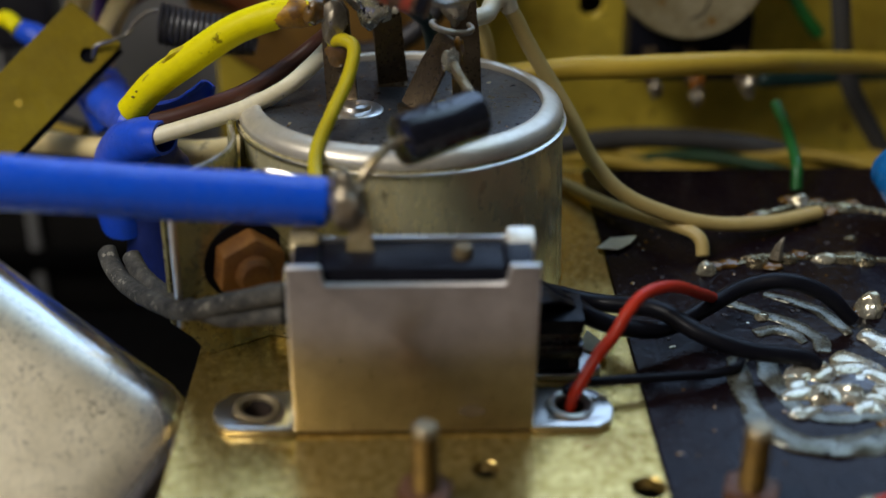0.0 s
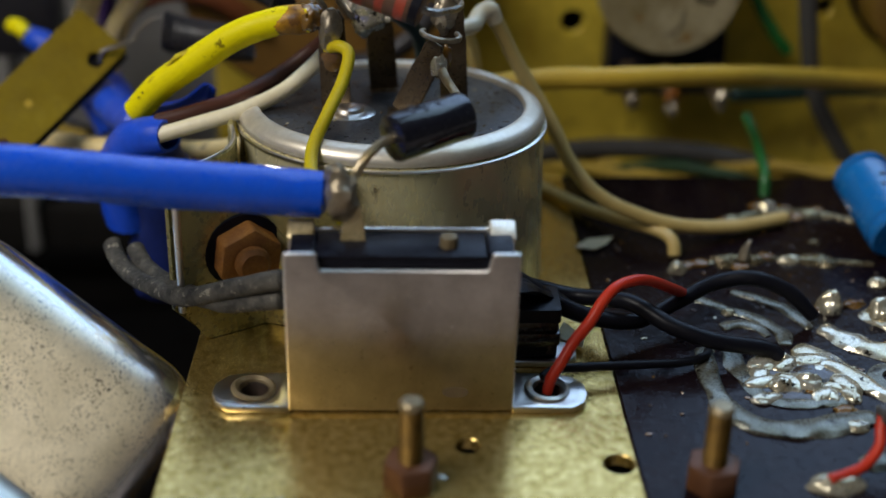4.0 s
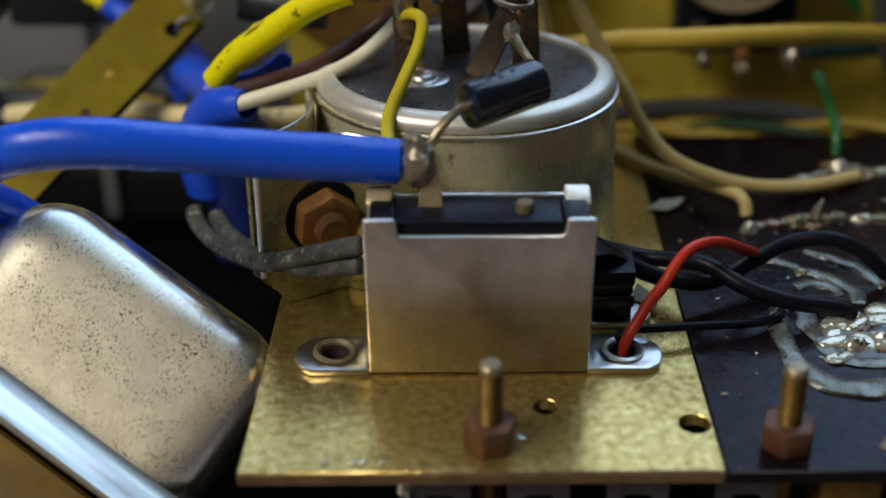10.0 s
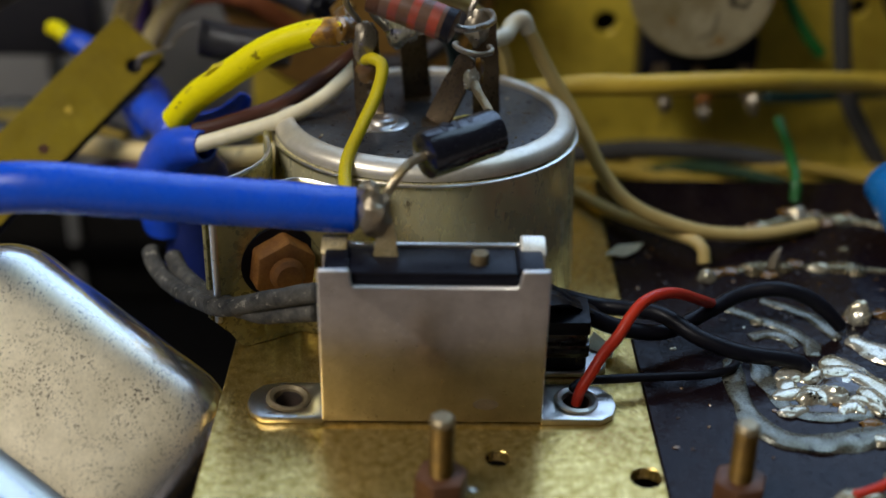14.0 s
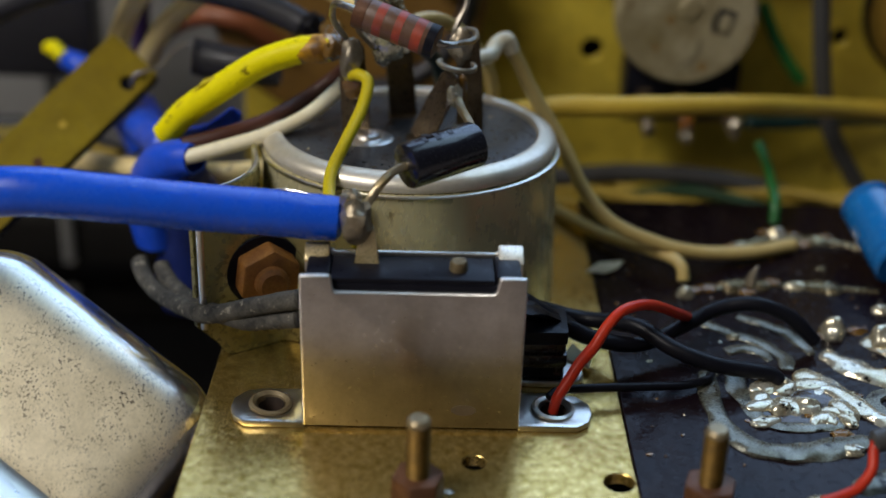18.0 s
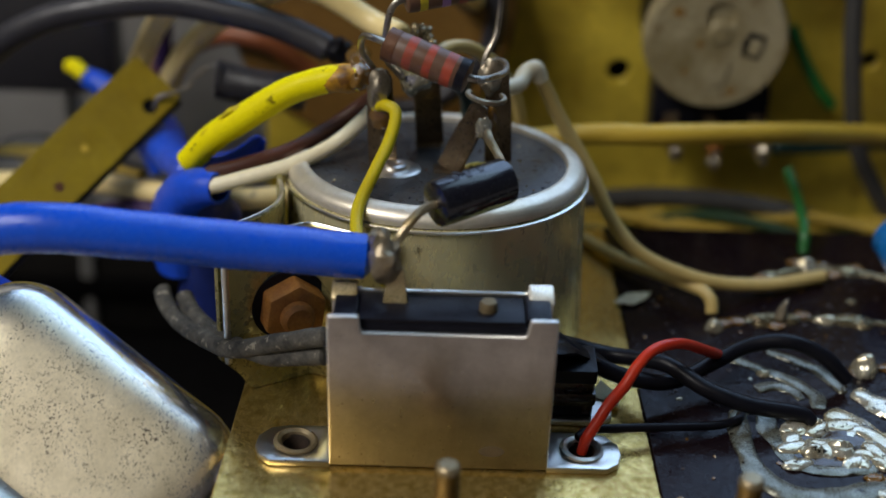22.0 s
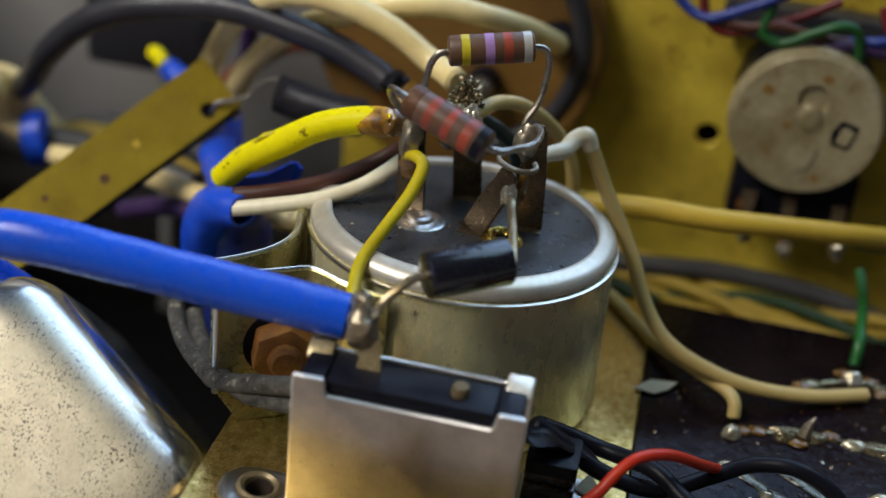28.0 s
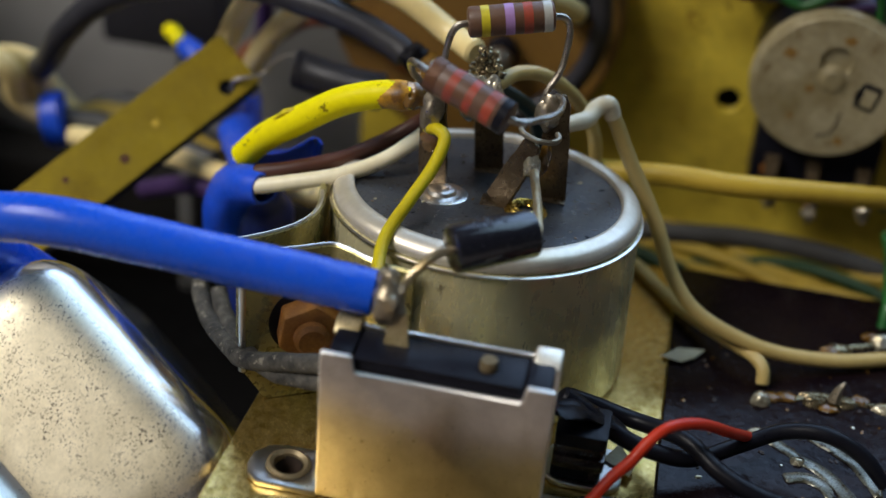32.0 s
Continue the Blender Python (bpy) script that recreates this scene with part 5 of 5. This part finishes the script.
for x, z in ((36.4, 7.6), (42.6, 6.6), (50.0, 8.0)):
    t_ = part("terminal", slab([(-1.1, 0), (1.1, 0), (0.8, -5.5), (0, -6.4), (-0.8, -5.5)], -0.25, 0.25, Matrix.Translation((x, 81.0, 11.5)) @ Matrix.Rotation(radians(58), 4, "X"), 0.05, 1), LUG_RUST, pot)
    part("solder", lump((x, 73.6, z + 0.2), (1.0, 1.1, 1.6), int(x), 0.6), BLOB, t_)
part("flux_run", lump((42.6, 74.0, 8.4), (1.1, 0.8, 1.5), 5, 0.3), AMBER, pot, "amber run of flux on the middle terminal")
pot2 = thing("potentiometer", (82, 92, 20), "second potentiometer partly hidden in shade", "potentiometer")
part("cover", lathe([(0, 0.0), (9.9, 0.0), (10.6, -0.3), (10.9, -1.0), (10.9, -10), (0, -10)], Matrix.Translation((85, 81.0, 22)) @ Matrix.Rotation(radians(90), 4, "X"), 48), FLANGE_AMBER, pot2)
part("body_back", lathe([(0, -10), (11.6, -10), (11.6, -11.8), (0, -11.8)], Matrix.Translation((85, 81.0, 22)) @ Matrix.Rotation(radians(90), 4, "X"), 48), BLACK, pot2)

# ---- connector with coloured wires ----
conn = thing("wire_connector", (40, 90, 30), "grey connector block with coloured wires on the panel", "connector")
part("housing", block(27.4, 62, 88.6, 93.5, 32.4, 38.0, 0.5), GREY_PVC, conn)
for nm, mat, r, pts in (
    ("blue", LOOM_BLUE, 0.95, [(19.5, 84, 39.4), (22.0, 83.5, 37.4), (25.0, 82.5, 36.8), (28.4, 82, 38.4), (33, 82, 41), (38, 83, 44)]),
    ("red", LOOM_RED, 0.85, [(23.4, 84, 44), (23.8, 83.6, 39.6), (25.0, 83.2, 36.4), (28.0, 82.8, 35.0), (33, 83, 36.8), (38, 83.5, 39), (43, 84, 42)]),
    ("dark_red", BROWN, 0.9, [(26, 83, 36.8), (30.5, 82.0, 36.6), (35, 82.0, 37.6), (40, 82, 37.0), (46, 83, 36.4), (54, 84, 36)]),
    ("green", LOOM_GREEN, 0.9, [(34.0, 84, 45), (33.6, 82.5, 40), (33.0, 81.6, 36.4), (36.0, 81.0, 35.4), (39.6, 80.6, 37.6), (43.8, 80.6, 39.6), (46.2, 81.0, 38.4), (47.2, 81.4, 34), (48.4, 82, 29), (51, 83, 22)]),
    ("purple", PURPLE, 0.95, [(38, 84, 34.6), (42, 82, 35.6), (47, 82, 36.4), (56, 83, 35)]),
    ("blue", LOOM_BLUE, 0.9, [(44, 84, 36), (49, 82, 37.6), (54, 82.5, 38.6), (62, 84, 40)]),
    ("red", LOOM_RED, 0.85, [(49, 84, 42), (51, 82.6, 38.6), (56, 82.4, 37), (64, 83, 36.6)]),
):
    wire(nm + "_wire", pts, r * 0.82, mat, nm.replace("_", " ") + " wire in the tangle at the grey connector", "connector wires", sides=12)

# ---- round paxolin socket with its ring cable ----
sock = thing("round_socket", (-8, 88, 26), "round brown paxolin socket plate behind the lugs", "socket")
SM = Matrix.Translation((-12.0, 88.0, 25.0)) @ Matrix.Rotation(radians(90), 4, "X")
part("disc", lathe([(0, 0), (22.6, 0), (23.2, -0.5), (23.2, -2.4), (0, -2.4)], SM, 64), PAXOLIN, sock)
for x, z in ((-6.9, 18.9), (3.6, 28.2)):
    part("terminal_ball", lump((x, 84.0, z), (2.0, 2.4, 1.9), int(z), 0.1), LEAD, sock, "round tinned terminal")
    part("grommet", lathe([(1.2, 0.2), (2.3, 0.2), (2.6, -0.6), (2.6, -3), (1.2, -3)], Matrix.Translation((x, 84.5, z)) @ Matrix.Rotation(radians(90), 4, "X"), 24), BLACK, sock)
part("hole", lathe([(0, 0.05), (1.3, 0.05), (1.3, -0.3)], SM @ Matrix.Translation((8.0, 10.5, 0)), 20), BLACK, sock)
wire("ring_cable", [(-9 + 16.8 * math.cos(radians(a)), 83.5, 27 + 17.5 * math.sin(radians(a))) for a in (100, 70, 45, 22, 0, -22, -45, -70, -95)], 1.6, GREY_PVC, "dark grey cable curving round the socket", sides=16)

# ---- wiring loom at the back ----
wire("dark_grey_cable", [(-16.7, 58.0, 29.0), (-18.9, 58.8, 29.9), (-24.0, 60.0, 31.6), (-30.7, 61.0, 32.9), (-40.1, 62.5, 33.7), (-48.7, 63.5, 32.4), (-57.5, 64.5, 29.9), (-64.9, 66.0, 25.5), (-70.9, 68.0, 19.2), (-76, 72, 12), (-84, 80, 5), (-94, 90, 0)], [1.95, 2.0, 2.0, 2.0, 2.0, 2.05, 2.05, 2.05, 2.05, 2.0, 2.0, 2.0], GREY_PVC, "thick dark grey cable arching over the loom", sides=22)
joint((-15.2, 56.6, 29.3), (1.8, 2.2, 2.0), 21, BLACK_PVC, "charred black end of the grey cable")
joint((-12.0, 50.0, 31.0), (1.6, 3.4, 1.4), 22, FLUX, "rough bundle of bare strands")
wire("cream_cable", [(-48.5, 70, 10), (-46.6, 69.0, 19.0), (-44.8, 69.0, 24.0), (-42.4, 68, 28.6), (-38.6, 65, 33.4), (-33.5, 61, 37.4), (-28.3, 58.5, 39.2), (-22.4, 57.5, 39.0), (-16.2, 57, 37.0), (-10.6, 56, 34.0), (-6.4, 52, 33.6)], 1.7, CREAM, "thick cream cable running towards the lugs", sides=20)
wire("cream_cable", [(-44.0, 70.5, 8), (-42.4, 70.0, 16.5), (-40.6, 69.6, 21.0), (-37.4, 68.6, 25.6), (-33.0, 66.4, 30.0), (-28.6, 63.8, 33.6), (-24.0, 62.2, 36.0), (-18.6, 62, 38.2), (-11, 62.5, 39.4), (-4.6, 65, 38.0), (0.5, 73, 34), (4.2, 81, 29.4)], 1.65, CREAM, "thick cream cable ending at a round terminal", sides=20)
# cut blue jacket with the wire ends
jacket = thing("blue_jacket", (-28, 38, 0), "slit blue cable jacket folded back from its wires", "cable jacket")
def sleeve_sheet(pts, radii, arc0, arc1, mat, name, label="", thick=0.5, wob=0.2):
    """A slit sleeve: a curved sheet with thickness swept along a line, open at both ends."""
    line = smooth_line(pts, 6)
    bm = bmesh.new()
    rows = []
    up = Vector((0, -1, 0.3))
    for i, c in enumerate(line):
        t = (line[min(i + 1, len(line) - 1)] - line[max(i - 1, 0)]).normalized()
        up = (up - t * up.dot(t)).normalized()
        side = t.cross(up)
        f = i / (len(line) - 1) * (len(radii) - 1)
        k = min(int(f), len(radii) - 2)
        r = radii[k] + (radii[k + 1] - radii[k]) * (f - k)
        row = []
        for q in (r, r - thick):
            ring = []
            for j in range(19):
                a = radians(arc0 + (arc1 - arc0) * j / 18)
                w = q * (1 + wob * noise.noise(c * 0.16 + Vector((math.cos(a), math.sin(a), 0)) * 0.9))
                ring.append(bm.verts.new(c + side * math.cos(a) * w + up * math.sin(a) * w))
            row.append(ring)
        rows.append(row[0] + row[1][::-1])
    n = len(rows[0])
    for a, b in zip(rows, rows[1:]):
        for j in range(n):
            bm.faces.new((a[j], a[(j + 1) % n], b[(j + 1) % n], b[j]))
    for row, o in ((rows[0], 1), (rows[-1], -1)):
        for j in range(18):
            bm.faces.new((row[j], row[j + 1], row[n - 2 - j], row[n - 1 - j]))
    return part(name, bm, mat, jacket, label)


sleeve_sheet([(-29.0, 33.8, 18.7), (-31.4, 35.6, 17.9), (-34.4, 38.8, 15.4), (-36.4, 41.5, 10.8), (-36.6, 43.0, 6.0), (-36.4, 43.6, 2.0)], (2.05, 2.6, 3.1, 3.5, 3.6, 3.4), 0, 358, BLUE_TAPE, "flared_mouth", "slit blue sleeve bent downwards", 0.35, 0.14)
part("inner_core", sweep([(-31.0, 39.4, 14.5), (-31.6, 42.0, 11.0), (-32.0, 43.4, 4.0), (-32.4, 44, -9)], [2.4, 4.0, 4.6, 4.4], 18, 6, 0.2, 0.8), BLUE_DARK, jacket, "dark blue inner sleeve, shade put into its colour")
sleeve_sheet([(-32.0, 40.0, 18.2), (-28.5, 41.6, 18.4), (-26.0, 42.4, 19.8), (-24.6, 42.6, 21.8)], (2.0, 2.1, 1.7, 0.9), 150, 330, BLUE_TAPE, "torn_curl", "torn curl of blue jacket", 0.35, 0.35)
part("rear_sleeve", sweep([(-33.5, 42.0, 17.0), (-37.5, 52.0, 14.0), (-42.0, 64.0, 12.0), (-46.0, 76.0, 9.0), (-49.0, 86.0, 3.0)], [2.6, 3.0, 3.2, 3.4, 3.4], 16, 6, 0.2, 0.8), BLUE_TAPE, jacket)
wire("cream_cable", [(-72, 72, 0), (-60, 66, 3.5), (-50, 60, 6.0), (-42, 55.5, 7.2), (-33, 52, 8.4), (-25, 50, 9.4), (-14, 56, 9)], 1.6, CREAM, "dull cream cable passing behind the blue jacket", sides=16)
wire("purple_wire", [(-58, 66, -4), (-50, 60, 1.5), (-44, 55, 4.6), (-38, 52, 4.0), (-33, 54, -2)], 1.5, PURPLE, "purple wire under the brass plate", sides=12)
wire("purple_wire", [(-47, 92, 12), (-45.5, 88, 24), (-46, 86, 34), (-47, 85, 44)], 1.5, PURPLE, "purple wire rising of the rear loom", sides=12)
wire("blue_cable", [(-57.2, 81.5, 14.6), (-54.6, 79, 14.4), (-51.4, 77, 13.0), (-47.5, 74, 9.5), (-44, 72, 3)], [1.5, 1.9, 2.0, 2.0, 2.0], BLUE_TAPE, "blue wire of the rear loom", sides=14)
wire("yellow_wire", [(-59.8, 83.0, 15.6), (-58.4, 81.5, 16.0), (-57.0, 80.0, 15.2)], 1.2, YELLOW, "short yellow wire end of the rear loom", sides=14)
wire("orange_wire", [(-52, 98, 6), (-40, 90, 18), (-30, 86, 20), (-22, 88, 14)], 1.7, material("orange_brown_pvc", (0.28, 0.085, 0.03), 0.45), "orange brown wire of the rear loom", sides=12)
bundle = thing("cream_bundle", (-76, 76, 0), "bundle of cream wires tied with blue tape", "cable bundle")
for k in range(3):
    loop_ = [(-97, 72 + 2 * k, 12 - k), (-88 - k, 70 + 2 * k, 13 - 1.5 * k), (-81.8 + 0.6 * k, 71 + 2 * k, 10.5), (-81.5 + 2 * k, 73 + 2 * k, 4.5), (-76 + k, 75 + 2 * k, 0.8 - k)]
    part("strand", sweep(loop_, 2.0, 14, 6, 0.05), (CREAM, BEIGE, CREAM)[k], bundle)
    part("sheathed_strand", sweep([loop_[-1], (-68, 75.5 + 2 * k, 1.0 + k), (-58, 73 + 2 * k, 1.2 + k), (-48, 70 + 2 * k, 0.5)], 2.0, 14, 6, 0.05), (MID_GREY, BUNDLE_OCHRE, MID_GREY)[k], bundle)
part("tape_band", sweep([(-77.2, 74.2, 1.0), (-74.4, 74.6, 1.6)], [4.5, 4.3], 20, 6, 0.1, 1.0, None, False), BLUE_TAPE, bundle, "band of blue tape")
ob = thing("dark_component", (-67, 104, 9), "dark moulded component hanging at the back of the chassis", "component")
part("body", block(-79, -57, 100, 110, 3.5, 26, 1.5), GREY_PVC, ob)
part("foot", block(-69, -67, 111, 117, -52.5, 12, 0.3), GREY_STEEL, ob)
part("web", block(-74, -62, 109.5, 112, 6, 12, 0.3), GREY_PVC, ob)

# Block and strap added to darken the tray's low back with their colour.
frame_ = thing("dark_backdrop", (-74, 119, -52.5), "dark block added to darken the low back of the tray", "transformer")
part("frame", block(-120, -28, 112, 126, -52.5, -30, 1.5), BACKDROP_DARK, frame_)
part("strap", block(-118, -30, 110.8, 112, -44, -39, 0.4), TRAY_DARK, frame_, "dark strip added to the block")
for x in (-112, -36):
    part("strap_bolt", slab([(x + 2.6 * math.cos(radians(60 * k)), 2.6 * math.sin(radians(60 * k))) for k in range(6)], 0, 1.8, Matrix.Translation((0, 110.8, -41.5)) @ FLAT, 0.2, 1), TRAY_DARK, frame_)

# ---- brass plate with its hooked spring ----
brass = thing("brass_strip", (-52, 52, 12), "tarnished brass strip with a hole near its end", "strip")
U = Vector((6.6, -2.2, -5.4)).normalized()
L = Vector((-15.9, -16.8, -13.1))
L = (L - U * L.dot(U)).normalized()
N = U.cross(L).normalized()
B0 = Vector((-45.2, 64.5, 24.7))
BM = Matrix(((U.x, L.x, N.x, B0.x), (U.y, L.y, N.y, B0.y), (U.z, L.z, N.z, B0.z), (0, 0, 0, 1)))
part("brass_face", slab([(0, 0.3), (0.3, 0), (8.6, 0.0), (8.9, 0.3), (9.0, 43.5), (0.1, 43.5)], -0.5, 0, BM, 0.1, 1, holes=((6.7, 4.2, 1.1),)), BRASS, brass)
part("insulating_backing", slab([(0.4, 0.4), (9.5, 0.5), (9.6, 43), (0.5, 43)], 0.02, 0.8, BM, 0.08, 1), BLACK, brass, "thin black insulating sheet under the brass")
part("bent_end", slab([(0.1, 0), (9.0, 0), (9.0, 14), (0.1, 14)], -0.5, 0, BM @ Matrix.Translation((0, 43.4, 0)) @ Matrix.Rotation(radians(-14), 4, "X"), 0.1, 1), BRASS, brass)
part("crease", sweep([tuple(BM @ Vector((x, 43.4 + 0.2 * math.sin(x), -0.55))) for x in (0.3, 2, 4, 6, 8.8)], 0.28, 8, 4, 0.3), NUT_BROWN, brass, "dark line along the crease where the strip bends")
for x, y, r, mat_ in ((5.9, 21.8, 0.75, NUT_BROWN), (4.5, 15.3, 0.6, OCHRE), (3.2, 30.0, 0.5, NUT_BROWN)):
    part("spot", slab([(x + r * math.cos(radians(40 * k)) * (1 + 0.2 * math.sin(2.3 * k)), y + r * math.sin(radians(40 * k))) for k in range(9)], -0.53, -0.49, BM), mat_, brass, "small tarnish spot")
spring = thing("coil_spring", (-30, 61, 20), "dark coil spring hooked into the brass strip", "spring")
hook = [(-42.2, 60.2, 18.4), (-41.6, 60.4, 20.0), (-39.4, 61.0, 20.6), (-37.4, 61.8, 21.3), (-36.8, 62.0, 22.4), (-34.6, 62.4, 24.0), (-32.6, 62.4, 24.2)]
part("hook", sweep(hook, 0.3, 8, 6), LEAD, spring)
pts = []
for i in range(17 * 12):
    a = 2 * math.pi * i / 12
    s_ = i / (17 * 12)
    pts.append((-33.2 + 12.6 * s_ + 0.45 * math.sin(a), 62 + 2.0 * s_ + 2.5 * math.cos(a), 22.6 - 4.6 * s_ + 2.0 * s_ * s_ + 2.5 * math.sin(a)))
part("coil", sweep(pts, 0.36, 6, 1, 0, 1.0), GREY_PVC, spring)
